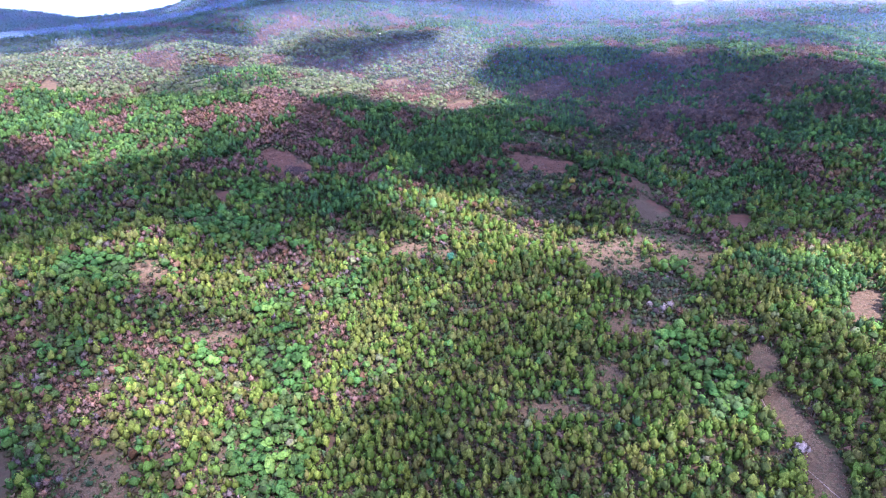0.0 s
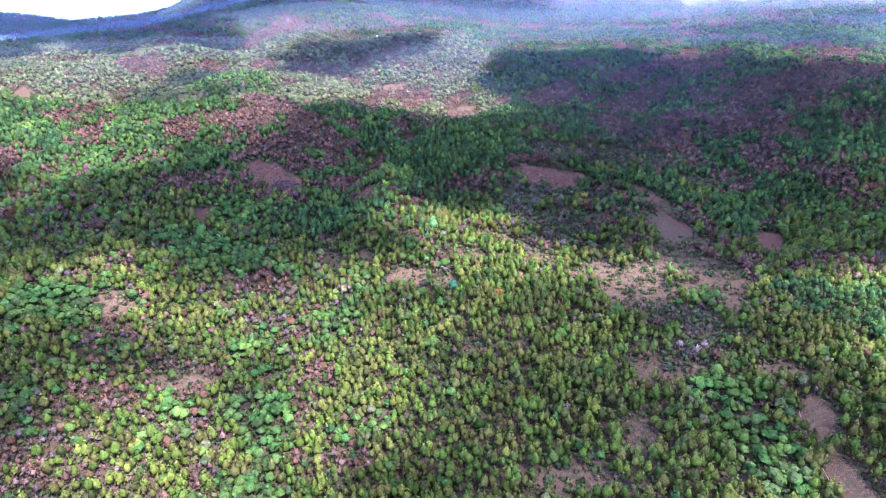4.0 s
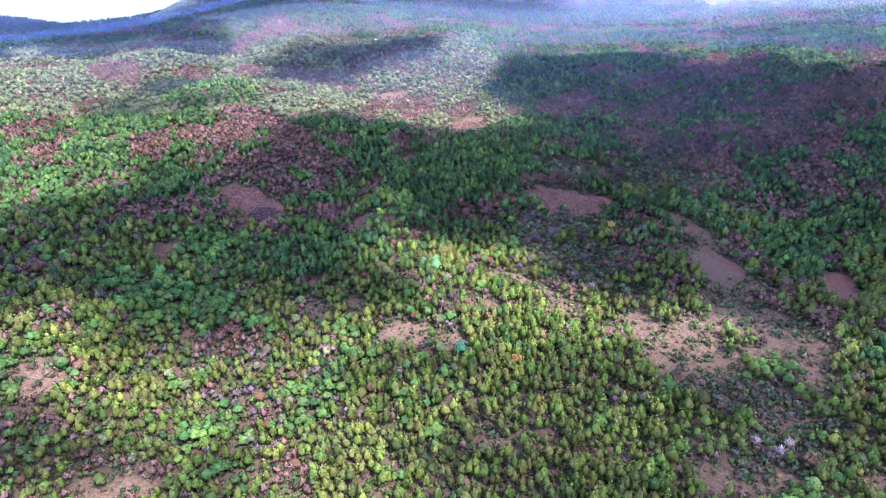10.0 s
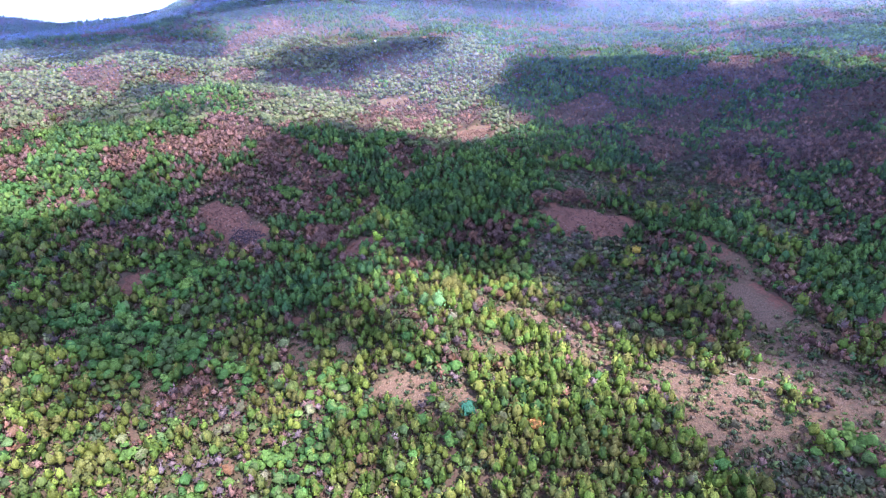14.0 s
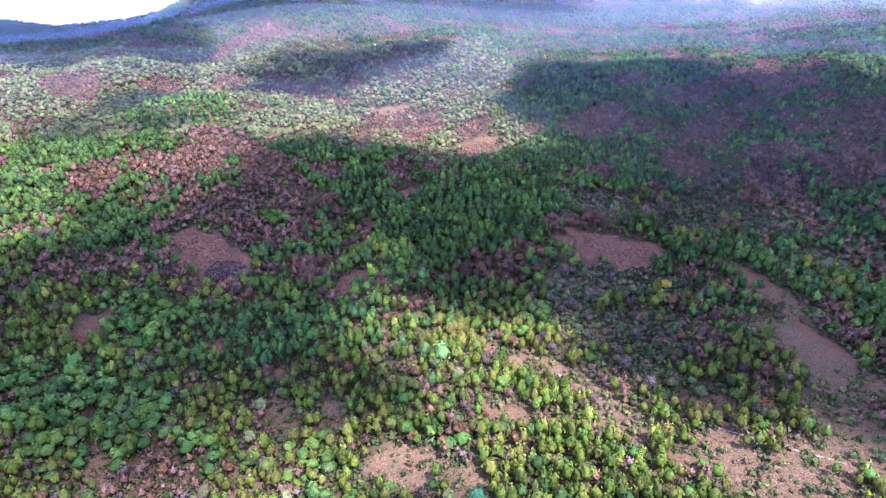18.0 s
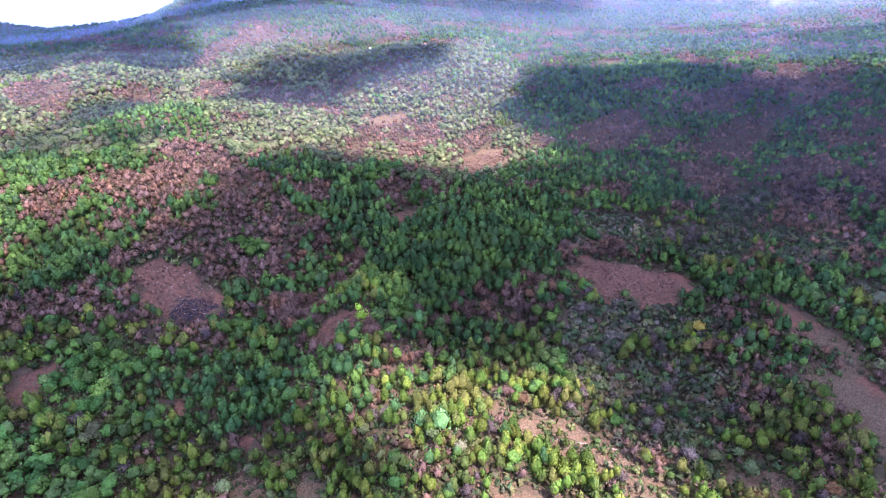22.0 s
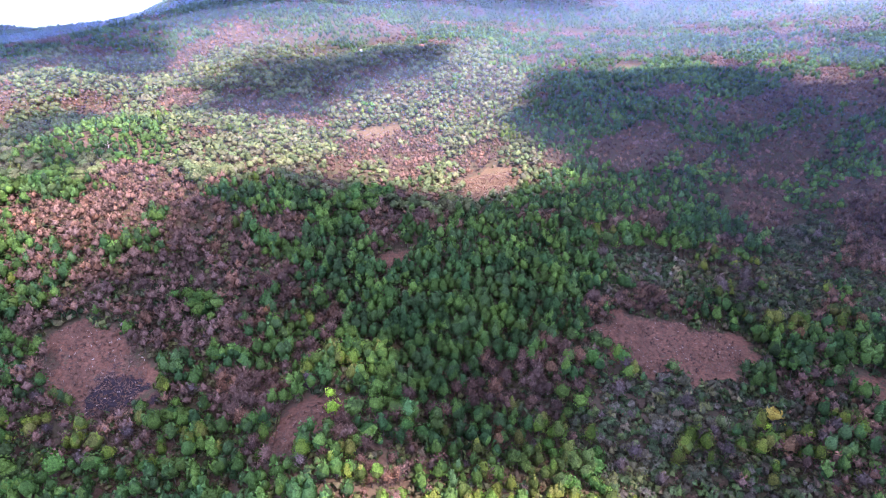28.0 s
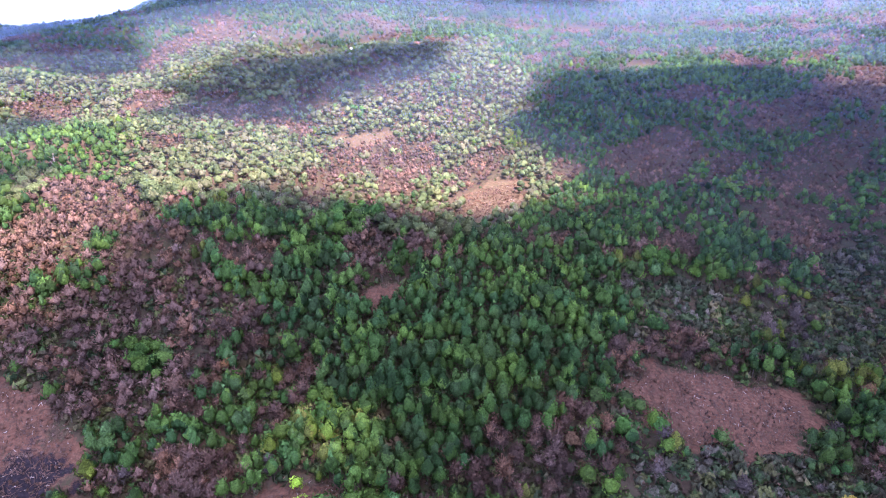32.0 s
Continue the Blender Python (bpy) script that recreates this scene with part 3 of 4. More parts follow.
for key, spots, rough in (("bare", CLEARED, 0.8), ("grass", MEADOW, 0.9), ("char", BURNT, 1.1), ("field", GREEN_FIELD, 0.4)):
    ground_mesh.attributes.new(key, "FLOAT", "POINT").data.foreach_set("value", inside(fx, fy, spots, rough).astype(np.float32))
tagged(new("ground", ground_mesh), "hilly forest floor of brown litter, red soil and dry grass", "ground", kind="structure")


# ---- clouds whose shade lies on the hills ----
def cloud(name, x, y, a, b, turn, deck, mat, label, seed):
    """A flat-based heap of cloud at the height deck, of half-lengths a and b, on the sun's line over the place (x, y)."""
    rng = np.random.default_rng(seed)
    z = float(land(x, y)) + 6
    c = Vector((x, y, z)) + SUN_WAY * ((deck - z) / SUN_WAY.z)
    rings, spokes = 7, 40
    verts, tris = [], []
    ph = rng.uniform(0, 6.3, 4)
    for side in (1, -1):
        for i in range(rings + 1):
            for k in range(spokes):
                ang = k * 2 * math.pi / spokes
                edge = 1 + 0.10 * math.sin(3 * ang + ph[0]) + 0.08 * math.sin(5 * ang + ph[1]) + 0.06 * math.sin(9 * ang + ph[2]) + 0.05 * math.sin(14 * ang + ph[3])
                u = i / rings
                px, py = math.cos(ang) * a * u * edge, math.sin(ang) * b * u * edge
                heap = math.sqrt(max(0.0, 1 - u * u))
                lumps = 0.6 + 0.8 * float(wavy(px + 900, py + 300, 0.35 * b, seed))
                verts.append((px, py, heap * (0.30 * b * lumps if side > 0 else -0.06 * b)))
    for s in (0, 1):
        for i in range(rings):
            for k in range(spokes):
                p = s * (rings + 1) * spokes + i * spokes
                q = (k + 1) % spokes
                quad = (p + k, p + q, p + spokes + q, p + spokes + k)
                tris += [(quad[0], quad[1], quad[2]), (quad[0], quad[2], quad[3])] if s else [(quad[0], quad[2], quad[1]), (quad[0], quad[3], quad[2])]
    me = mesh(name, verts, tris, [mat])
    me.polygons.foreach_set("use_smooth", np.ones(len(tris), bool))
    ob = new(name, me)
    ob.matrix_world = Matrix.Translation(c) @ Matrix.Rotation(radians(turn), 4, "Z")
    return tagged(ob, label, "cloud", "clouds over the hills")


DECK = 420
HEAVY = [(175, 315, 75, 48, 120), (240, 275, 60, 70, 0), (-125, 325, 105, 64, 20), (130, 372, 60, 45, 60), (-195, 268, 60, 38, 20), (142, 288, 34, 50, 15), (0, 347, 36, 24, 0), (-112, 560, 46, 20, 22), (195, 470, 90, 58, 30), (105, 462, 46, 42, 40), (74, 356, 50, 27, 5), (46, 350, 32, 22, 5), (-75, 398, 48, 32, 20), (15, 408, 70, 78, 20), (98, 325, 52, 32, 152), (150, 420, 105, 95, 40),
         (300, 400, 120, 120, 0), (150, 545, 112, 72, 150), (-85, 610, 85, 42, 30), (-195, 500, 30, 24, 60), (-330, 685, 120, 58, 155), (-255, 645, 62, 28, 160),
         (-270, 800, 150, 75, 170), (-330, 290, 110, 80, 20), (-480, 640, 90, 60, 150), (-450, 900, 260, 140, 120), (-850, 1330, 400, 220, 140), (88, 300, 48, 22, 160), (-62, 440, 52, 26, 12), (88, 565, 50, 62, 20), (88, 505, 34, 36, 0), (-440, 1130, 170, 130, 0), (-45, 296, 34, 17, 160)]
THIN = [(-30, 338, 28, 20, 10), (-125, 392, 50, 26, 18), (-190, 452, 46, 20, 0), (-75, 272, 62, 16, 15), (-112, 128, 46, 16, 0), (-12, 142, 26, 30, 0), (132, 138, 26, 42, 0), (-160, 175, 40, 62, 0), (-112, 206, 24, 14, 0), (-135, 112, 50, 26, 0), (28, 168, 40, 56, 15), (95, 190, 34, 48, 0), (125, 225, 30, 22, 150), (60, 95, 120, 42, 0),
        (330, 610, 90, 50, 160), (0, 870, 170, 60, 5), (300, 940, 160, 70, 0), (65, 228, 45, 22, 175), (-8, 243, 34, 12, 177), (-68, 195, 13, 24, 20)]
# unseen low clouds, added to keep sky light off the right slope
SKY_BLOCKERS = [(130, 570, 85, 55, 20), (215, 520, 80, 60, 0), (150, 470, 60, 45, 0)]
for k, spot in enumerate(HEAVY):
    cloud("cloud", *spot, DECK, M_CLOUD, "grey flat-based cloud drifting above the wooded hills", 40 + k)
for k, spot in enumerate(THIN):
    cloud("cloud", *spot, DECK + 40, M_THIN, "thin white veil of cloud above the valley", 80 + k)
for k, spot in enumerate(SKY_BLOCKERS):
    cloud("cloud", *spot, 190, M_SKY_BLOCK, "low dark cloud drifting against the mountain", 120 + k)


# ---- woods ----
KINDS = {
    "pine_tree": (pine, M_PINE, "tall pine tree with a dark green oval crown"),
    "young_pine_tree": (pine, M_YOUNG, "slender pine tree with a yellow-green crown"),
    "broadleaf_tree": (broadleaf, M_LEAF, "broadleaf tree with a wide fresh green crown"),
    "pale_tree": (broadleaf, M_HAZED, "rounded tree with a sage green crown paled for haze"),
    "dry_tree": (leafless, M_DRY, "leafless tree with reddish brown dry twigs"),
    "grey_tree": (leafless, M_GREY, "leafless tree with pale grey twigs"),
    "withered_tree": (broadleaf, M_WITHER, "rounded tree with withered brown leaves"),
    "shrub": (shrub, M_SHRUB, "low olive shrub on the dry slope"),
    "scrub_bush": (shrub, M_SCRUB, "dense grey-green bush in the scrub"),
}
DETAIL = {   # pieces of a crown: a single tree, then the lower slope, the spur, the middle, far and farthest woods
    pine: ((150, 1, 3), (20, 1, 0), (28, 1, 0), (14, 1, 0), (10, 0, 0), (12, 0, 0)),
    broadleaf: ((110, 1, 4), (14, 1, 0), (20, 1, 0), (9, 1, 0), (8, 0, 0), (7, 0, 0)),
    leafless: ((150, 40, 6), (18, 9, 0), (26, 13, 0), (10, 8, 0), (5, 5, 0), (4, 4, 0)),
    shrub: ((56, 0, 2), (15, 0, 0), (30, 0, 0), (10, 0, 0), (10, 0, 0), (8, 0, 0)),
}
FORMS = 6
rng = np.random.default_rng(7)


def spread(y0, y1, gap, seed):
    """Places for trees over the widening strip that the flight looks over, about one each gap."""
    r = np.random.default_rng(seed)
    half = 0.82 * y1 + 25
    xs, ys = np.meshgrid(np.arange(-half, half, gap), np.arange(y0, y1, gap))
    xs, ys = xs.ravel() + r.uniform(-0.5, 0.5, xs.size) * gap, ys.ravel() + r.uniform(-0.5, 0.5, ys.size) * gap
    keep = np.abs(xs) < 0.82 * ys + 25
    return xs[keep], ys[keep]


def sort_out(x, y, r):
    """The kind of tree at each place, or -1 for a gap."""
    names = list(KINDS)
    bare, grass = np.maximum(inside(x, y, CLEARED, 0.9), inside(x, y, BURNT, 0.5)), inside(x, y, MEADOW, 0.9)
    dry = np.maximum(inside(x, y, DRY_LOW, 1.0), inside(x, y, DRY_HIGH, 1.2) * np.where(x < 60, 0.85, 1.0))
    stand = inside(x, y, PINE_STAND, 0.6)
    patch = 0.6 * wavy(x, y, 26, 11) + 0.4 * wavy(x, y, 10, 12)
    moist = 0.6 * wavy(x, y, 34, 15) + 0.4 * wavy(x, y, 12, 16)
    n = len(x)
    near = np.clip((362 - y) / 60, 0, 1)                        # the lower slope is younger and lighter
    right = np.clip((x - 60) / 60, 0, 1) * np.clip((y - 380) / 60, 0, 1)
    upper = np.clip((70 - x) / 60, 0, 1) * np.clip((y - 430) / 40, 0, 1) * np.clip((690 - y) / 40, 0, 1)
    p = np.zeros((n, 8))
    p[:, 0] = 0.10 + 0.45 * (1 - near) * (1 - 0.85 * upper)
    p[:, 1] = 0.12 + 0.46 * near + 0.20 * upper
    p[:, 2] = 0.12 + 0.8 * np.clip(moist - 0.55, 0, 1) * 2
    # paled kind gathers where sun lies on the upper hills
    p[:, 3] = 0.03 + 0.06 * near + 0.75 * upper
    p[:, 4] = 0.10 + 0.05 * near + 2.6 * np.clip(patch - 0.47, 0, 1) * (1 + 1.8 * right * np.clip((610 - y) / 60, 0, 1)) * (1 - 0.35 * near) * (1 - 0.15 * upper)
    p[:, 5] = 0.07 + 0.09 * near + 0.10 * upper + 0.5 * np.clip(patch - 0.55, 0, 1)
    p[:, 6] = 0.05 + 0.03 * near + 0.4 * np.clip(patch - 0.5, 0, 1)
    p[:, 7] = 0.04 + 0.05 * near
    lower = np.clip((x + 45) / 30, 0, 1) * np.clip((250 - y) / 40, 0, 1)            # close young pines above the dirt track
    p[:, 4:7] *= (1 - 0.7 * lower)[:, None]
    p[:, 1] *= 1 + 0.7 * lower
    tone = 0.65 * wavy(x, y, 30, 18) + 0.35 * wavy(x, y, 13, 19)
    p[:, 0] *= 0.35 + 1.6 * np.clip(tone - 0.25, 0, 1)
    p[:, 1] *= 0.35 + 1.6 * np.clip(0.75 - tone, 0, 1)
    gully = inside(x, y, GREEN_GULLY, 0.8)[:, None]
    p = p * (1 - gully) + gully * np.array([0.10, 0.05, 0.74, 0.02, 0.04, 0.02, 0.02, 0.01])
    p = p * (1 - dry[:, None]) + dry[:, None] * np.array([0.06, 0.04, 0.06, 0.02, 0.66, 0.06, 0.10, 0.01])
    p = p * (1 - stand[:, None]) + stand[:, None] * np.array([0.76, 0.10, 0.07, 0.01, 0.02, 0.01, 0.02, 0.01])
    young = 0.75 * inside(x, y, YOUNG_STAND, 0.9)[:, None]
    p = p * (1 - young) + young * np.array([0.12, 0.62, 0.12, 0.05, 0.04, 0.02, 0.02, 0.01])
    scrub = inside(x, y, SCRUB, 0.8)[:, None]
    p = p * (1 - scrub) + scrub * np.array([0.05, 0.13, 0.10, 0.03, 0.13, 0.16, 0.05, 0.35])
    p = p * (1 - 0.9 * grass[:, None]) + 0.9 * grass[:, None] * np.array([0.02, 0.12, 0.03, 0.02, 0.02, 0.02, 0.01, 0.76])
    own = np.column_stack([0.7 * wavy(x, y, 15, 50 + k) + 0.3 * wavy(x, y, 7, 60 + k) + 0.6 * upper * (wavy(x, y, 42, 80 + k) - 0.5) for k in range(8)]) - 0.5
    chance = -np.log(-np.log(r.uniform(1e-6, 1 - 1e-6, (n, 8))))
    kind = np.argmax(1.25 * np.log(p / p.sum(1, keepdims=True) + 1e-3) + 2.1 * own + 0.55 * np.interp(y, [300, 450], [1.0, 0.35])[:, None] * chance, 1)      # kinds keep to clumps of their own
    gap = r.uniform(0, 1, n) < 0.04 + 0.18 * near * (wavy(x, y, 17, 21) > 0.62) + 0.10 * (wavy(x, y, 8, 22) > 0.62) + 0.62 * grass + 0.32 * scrub[:, 0]
    kind[(bare > 0.3) | gap] = -1
    return kind, names


def height_at(y):
    """Trees are lower on the lower slope than on the spur above it."""
    return np.interp(y, [0, 230, 310, 370], [0.80, 0.83, 0.92, 0.96])


def stand_mesh(kind_name, level, x, y, r, seed, out, big=1.0):
    """Puts whole trees, as arrays, into out."""
    make = KINDS[kind_name][0]
    grow = big * (1.0, 1.0, 1.0, 0.82, 0.98, 1.4)[level] * height_at(y)
    form = r.integers(0, FORMS, len(x))
    z = land(x, y) - 0.1
    turn, size = r.uniform(0, 6.283, len(x)), (0.40 + 0.58 * r.uniform(0, 1, len(x)) ** 0.8) * grow
    tall = r.uniform(0.9, 1.15, len(x))
    for f in range(FORMS):
        pick = form == f
        if not pick.any():
            continue
        crown, stem = make(np.random.default_rng(100 + f + 10 * seed), *DETAIL[make][level])
        v, t, s = joined(crown + (stem if level < 3 else []))
        v, t, nrm = billow(v, t, s)
        c, sn = np.cos(turn[pick])[:, None], np.sin(turn[pick])[:, None]
        k = size[pick][:, None]
        vx = (v[:, 0] * c - v[:, 1] * sn) * k + x[pick][:, None]
        vy = (v[:, 0] * sn + v[:, 1] * c) * k + y[pick][:, None]
        vz = v[:, 2] * k * tall[pick][:, None] + z[pick][:, None]
        m = pick.sum()
        nv = np.stack([nrm[:, 0] * c - nrm[:, 1] * sn, nrm[:, 0] * sn + nrm[:, 1] * c, np.broadcast_to(nrm[:, 2], (m, len(v)))], 2).reshape(-1, 3)
        tris = (t[None] + (np.arange(m) * len(v))[:, None, None]).reshape(-1, 3)
        out.append((np.stack([vx, vy, vz], 2).reshape(-1, 3), tris, np.tile(s, m), nv))


def single_trees(kind_name, x, y, r, big=1.0):
    """Single trees of a kind, each a thing with its trunk and crown."""
    make, leaf, label = KINDS[kind_name]
    models = []
    for f in range(FORMS):
        crown, stem = make(np.random.default_rng(300 + f), *DETAIL[make][0])
        v, t, nrm = billow(*joined(crown))
        v2, t2, _ = joined(stem)
        models.append((mesh("crown", v, t, [leaf], None, True, nrm), mesh("trunk", v2, t2, [M_BARK])))
    for px, py in zip(x, y):
        top = new(kind_name)
        top.empty_display_size = 0.5
        k = (0.40 + 0.58 * r.uniform() ** 0.8) * big * float(height_at(py))
        top.matrix_world = Matrix.LocRotScale((px, py, float(land(px, py)) - 0.1), Euler((0, 0, r.uniform(0, 6.283))), (k, k, k * r.uniform(0.9, 1.15)))
        tagged(top, label, "shrub" if make is shrub else "tree", kind_name.replace("_", " ") + "s of the slope")
        for me in models[r.integers(0, FORMS)]:
            part = new(me.name.split(".")[0], me)
            part.parent = top


bulk = {name: [] for name in KINDS}
for level, (y0, y1, gap) in enumerate(((76, 275, 2.45), (275, 460, 2.65), (460, 660, 2.85), (660, 930, 4.5), (930, 1650, 8.0)), 1):
    x, y = spread(y0, y1, gap, 20 + level)
    if level == 5:      # past the near crest only the low country in the west is open to view
        west = x < -0.30 * y
        x, y = x[west], y[west]
    kind, names = sort_out(x, y, rng)
    for k, name in enumerate(names):
        px, py = x[kind == k], y[kind == k]
        if level == 2:
            order = np.argsort(np.hypot(px - 5, (py - 372) * 1.3))
            px, py = px[order], py[order]
            if len(px):
                single_trees(name, px[:300], py[:300], np.random.default_rng(60 + k))
            px, py = px[300:], py[300:]
        if len(px):
            stand_mesh(name, level, px, py, np.random.default_rng(70 + 10 * level + k), k, bulk[name])

# undergrowth between the trees
x, y = spread(80, 420, 2.4, 41)
r = np.random.default_rng(42)
open_land = np.maximum(inside(x, y, CLEARED, 0.6), inside(x, y, BURNT, 0.5)) > 0.3
keep = ~open_land & (r.uniform(0, 1, len(x)) < 0.8 - 0.5 * inside(x, y, MEADOW, 0.8))
x, y = x[keep], y[keep]
stand_mesh("shrub", 3, x, y, r, 9, bulk["shrub"], 2.0)
x, y = spread(80, 440, 4.6, 43)
keep = (inside(x, y, CLEARED + BURNT + MEADOW, 0.7) < 0.4) & (r.uniform(0, 1, len(x)) < 0.75)
stand_mesh("dry_tree", 4, x[keep], y[keep], r, 10, bulk["dry_tree"], 0.34)
x, y = spread(80, 420, 8.5, 44)
keep = (inside(x, y, CLEARED + BURNT + MEADOW, 0.7) < 0.4) & (r.uniform(0, 1, len(x)) < 0.75)
stand_mesh("grey_tree", 4, x[keep], y[keep], r, 11, bulk["grey_tree"], 0.36)

# woods that go on behind and beside the flight, never seen close
r = np.random.default_rng(46)
xs, ys = np.meshgrid(np.arange(-330, 330, 7.5), np.arange(-150, 330, 7.5))
xs, ys = xs.ravel() + r.uniform(-3, 3, xs.size), ys.ravel() + r.uniform(-3, 3, ys.size)
out = (ys < 76) | (np.abs(xs) > 0.82 * ys + 25)
xs, ys = xs[out], ys[out]
for k, (name, share) in enumerate((("pine_tree", 0.35), ("young_pine_tree", 0.75), ("dry_tree", 1.0))):
    pick = (wavy(xs, ys, 30, 70) * 0.5 + 0.5 * r.uniform(0, 1, len(xs)) < share)
    stand_mesh(name, 5, xs[pick], ys[pick], r, 13 + k, bulk[name], 1.15)
    xs, ys = xs[~pick], ys[~pick]
r = np.random.default_rng(47)

# close scrub on the slopes below the cleared plot
x, y = spread(190, 470, 2.0, 48)
keep = (inside(x, y, SCRUB, 0.9) > 0.4) & (inside(x, y, CLEARED + BURNT, 0.6) < 0.3) & (r.uniform(0, 1, len(x)) < 0.7)
x, y = x[keep], y[keep]
order = np.argsort(np.hypot(x - 60, y - 340))
x, y = x[order], y[order]
single_trees("scrub_bush", x[:300], y[:300], np.random.default_rng(49), 1.8)
stand_mesh("scrub_bush", 2, x[300:], y[300:], r, 14, bulk["scrub_bush"], 1.8)

# low bushes dotted over the open grass
x, y = spread(100, 400, 2.0, 45)
keep = (inside(x, y, MEADOW, 0.8) > 0.4) & (inside(x, y, CLEARED, 0.6) < 0.3) & (r.uniform(0, 1, len(x)) < 0.42)
stand_mesh("shrub", 3, x[keep], y[keep], r, 12, bulk["shrub"], 0.75)

WOODS = {"pine_tree": ("pine_woods", "dark green pine woods over the hills"), "young_pine_tree": ("young_pine_woods", "yellow-green young pines on the lower slopes"),
         "broadleaf_tree": ("broadleaf_woods", "fresh green broadleaf trees among the pines"), "pale_tree": ("pale_woods", "sage green woods on the upper hills, paled for sun and haze"), "dry_tree": ("dry_woods", "reddish brown leafless woods on the hills"),
         "grey_tree": ("grey_woods", "pale grey leafless trees among the woods"), "withered_tree": ("withered_woods", "brown withered trees among the green woods"), "shrub": ("undergrowth", "olive undergrowth and low bushes"),
         "scrub_bush": ("scrub", "dense grey-green scrub below the cleared plot")}
for name, pieces in bulk.items():
    n, vs, ts, ss, ns = 0, [], [], [], []
    for v, t, s, nv in pieces:
        vs.append(v), ts.append(t + n), ss.append(s), ns.append(nv)
        n += len(v)
    me = mesh(WOODS[name][0], np.concatenate(vs), np.concatenate(ts), [KINDS[name][1], M_BARK], np.concatenate(ss), True, np.concatenate(ns))
    tagged(new(WOODS[name][0], me), WOODS[name][1], "woods", kind="stuff")


# ---- single things ----
def part(name, verts, tris, mat, parent, label="", normals=None):
    ob = new(name, mesh(name, verts, tris, [mat], None, normals is not None, normals))
    ob.parent = parent
    return tagged(ob, label)


def box(x0, x1, y0, y1, z0, z1):
    v = np.array([(x, y, z) for z in (z0, z1) for y in (y0, y1) for x in (x0, x1)], float)
    t = np.array([(0, 2, 3), (0, 3, 1), (4, 5, 7), (4, 7, 6), (0, 1, 5), (0, 5, 4), (2, 6, 7), (2, 7, 3), (0, 4, 6), (0, 6, 2), (1, 3, 7), (1, 7, 5)])
    return v, t


def put(ob, x, y, turn=0.0, size=1.0, sink=0.1):
    ob.matrix_world = Matrix.LocRotScale((x, y, float(land(x, y)) - sink), Euler((0, 0, radians(turn))), (size, size, size))
    return ob


def lone_tree(name, make, x, y, leaf, label, size=1.0, seed=1, category="tree", trunk=None):
    """One tree that stands out, with its own trunk and crown."""
    crown, stem = make(np.random.default_rng(900 + seed), *DETAIL[make][0])
    top = put(new(name), x, y, 40 * seed, size)
    v, t, nrm = billow(*joined(crown))
    part("crown", v, t, leaf, top, "", nrm)
    v, t, _ = joined(stem)
    part("trunk", v, t, trunk or M_BARK, top)
    return tagged(top, label, category)


M_LIME = foliage("lime_leaves", [(0.22, 0.36, 0.04), (0.27, 0.42, 0.05)], 0.4)
M_BRIGHT = foliage("bright_needles", [(0.09, 0.20, 0.07), (0.12, 0.24, 0.08)], 0.35)
M_TEAL = foliage("blue_green_leaves", [(0.045, 0.17, 0.085), (0.055, 0.19, 0.10)], 0.3)
M_RUST = foliage("rust_leaves", [(0.26, 0.135, 0.04), (0.32, 0.17, 0.05)], 0.3)
M_GOLD = foliage("golden_leaves", [(0.34, 0.24, 0.04), (0.38, 0.30, 0.06)], 0.35)
M_BLOOM = foliage("pale_blossom", [(0.30, 0.235, 0.215), (0.36, 0.29, 0.26)], 0.3)

lone_tree("pine_tree", pine, -6, 300, M_BRIGHT, "bright green pine tree at the edge of the sunny knoll", 1.15, 1)
lone_tree("pine_tree", pine, -11, 301, M_BRIGHT, "bright green pine tree beside its taller twin", 1.0, 2)
lone_tree("broadleaf_tree", broadleaf, -35, 348.5, M_LIME, "small lime green tree on a bare mound", 0.52, 3)
lone_tree("broadleaf_tree", broadleaf, -33, 342, M_LIME, "lime green young tree on a bare mound", 0.68, 4)
lone_tree("pine_tree", pine, -14, 343, M_BRIGHT, "light green pine at the edge of the dark stand", 0.9, 5)
lone_tree("broadleaf_tree", broadleaf, 4, 252, M_TEAL, "blue-green leafy tree below a sunny clearing", 0.8, 6)
lone_tree("broadleaf_tree", broadleaf, 23, 245, M_RUST, "rust-coloured tree with withered leaves", 0.85, 7)
lone_tree("broadleaf_tree", broadleaf, 84, 352, M_GOLD, "golden yellow tree beside the cleared plot", 0.75, 8)
lone_tree("broadleaf_tree", broadleaf, 81, 349, M_LIME, "yellow-green tree beside the cleared plot", 0.6, 9)
lone_tree("flowering_bush", shrub, 107, 131, M_BLOOM, "pale flowering bush beside a dirt track", 2.2, 10, "bush")
for k, (x, y) in enumerate(((86, 206), (94, 204), (90, 201), (-18, 243), (62, 299))):
    lone_tree("flowering_tree", leafless, x, y, M_BLOOM, "pale pink leafless tree among green scrub", 0.6 + 0.06 * k, 20 + k, "tree", M_PALE)

# a dead standing trunk on the sunny hillside
snag = put(new("dead_tree"), -149, 460, 20)
v, t = cone((0, 0, -0.5), (0.5, 0.2, 8.5), 0.30, 0.07, 6)
part("trunk", v, t, M_PALE, snag)
for k in range(6):
    a = k * 2.4
    v, t = cone((0.06 * k, 0, 3.2 + 0.8 * k), (math.cos(a) * 1.5, math.sin(a) * 1.5, 4.6 + 0.8 * k), 0.09, 0.02, 4)
    part("branch", v, t, M_PALE, snag)
tagged(snag, "bare dead tree with a grey split trunk", "tree")

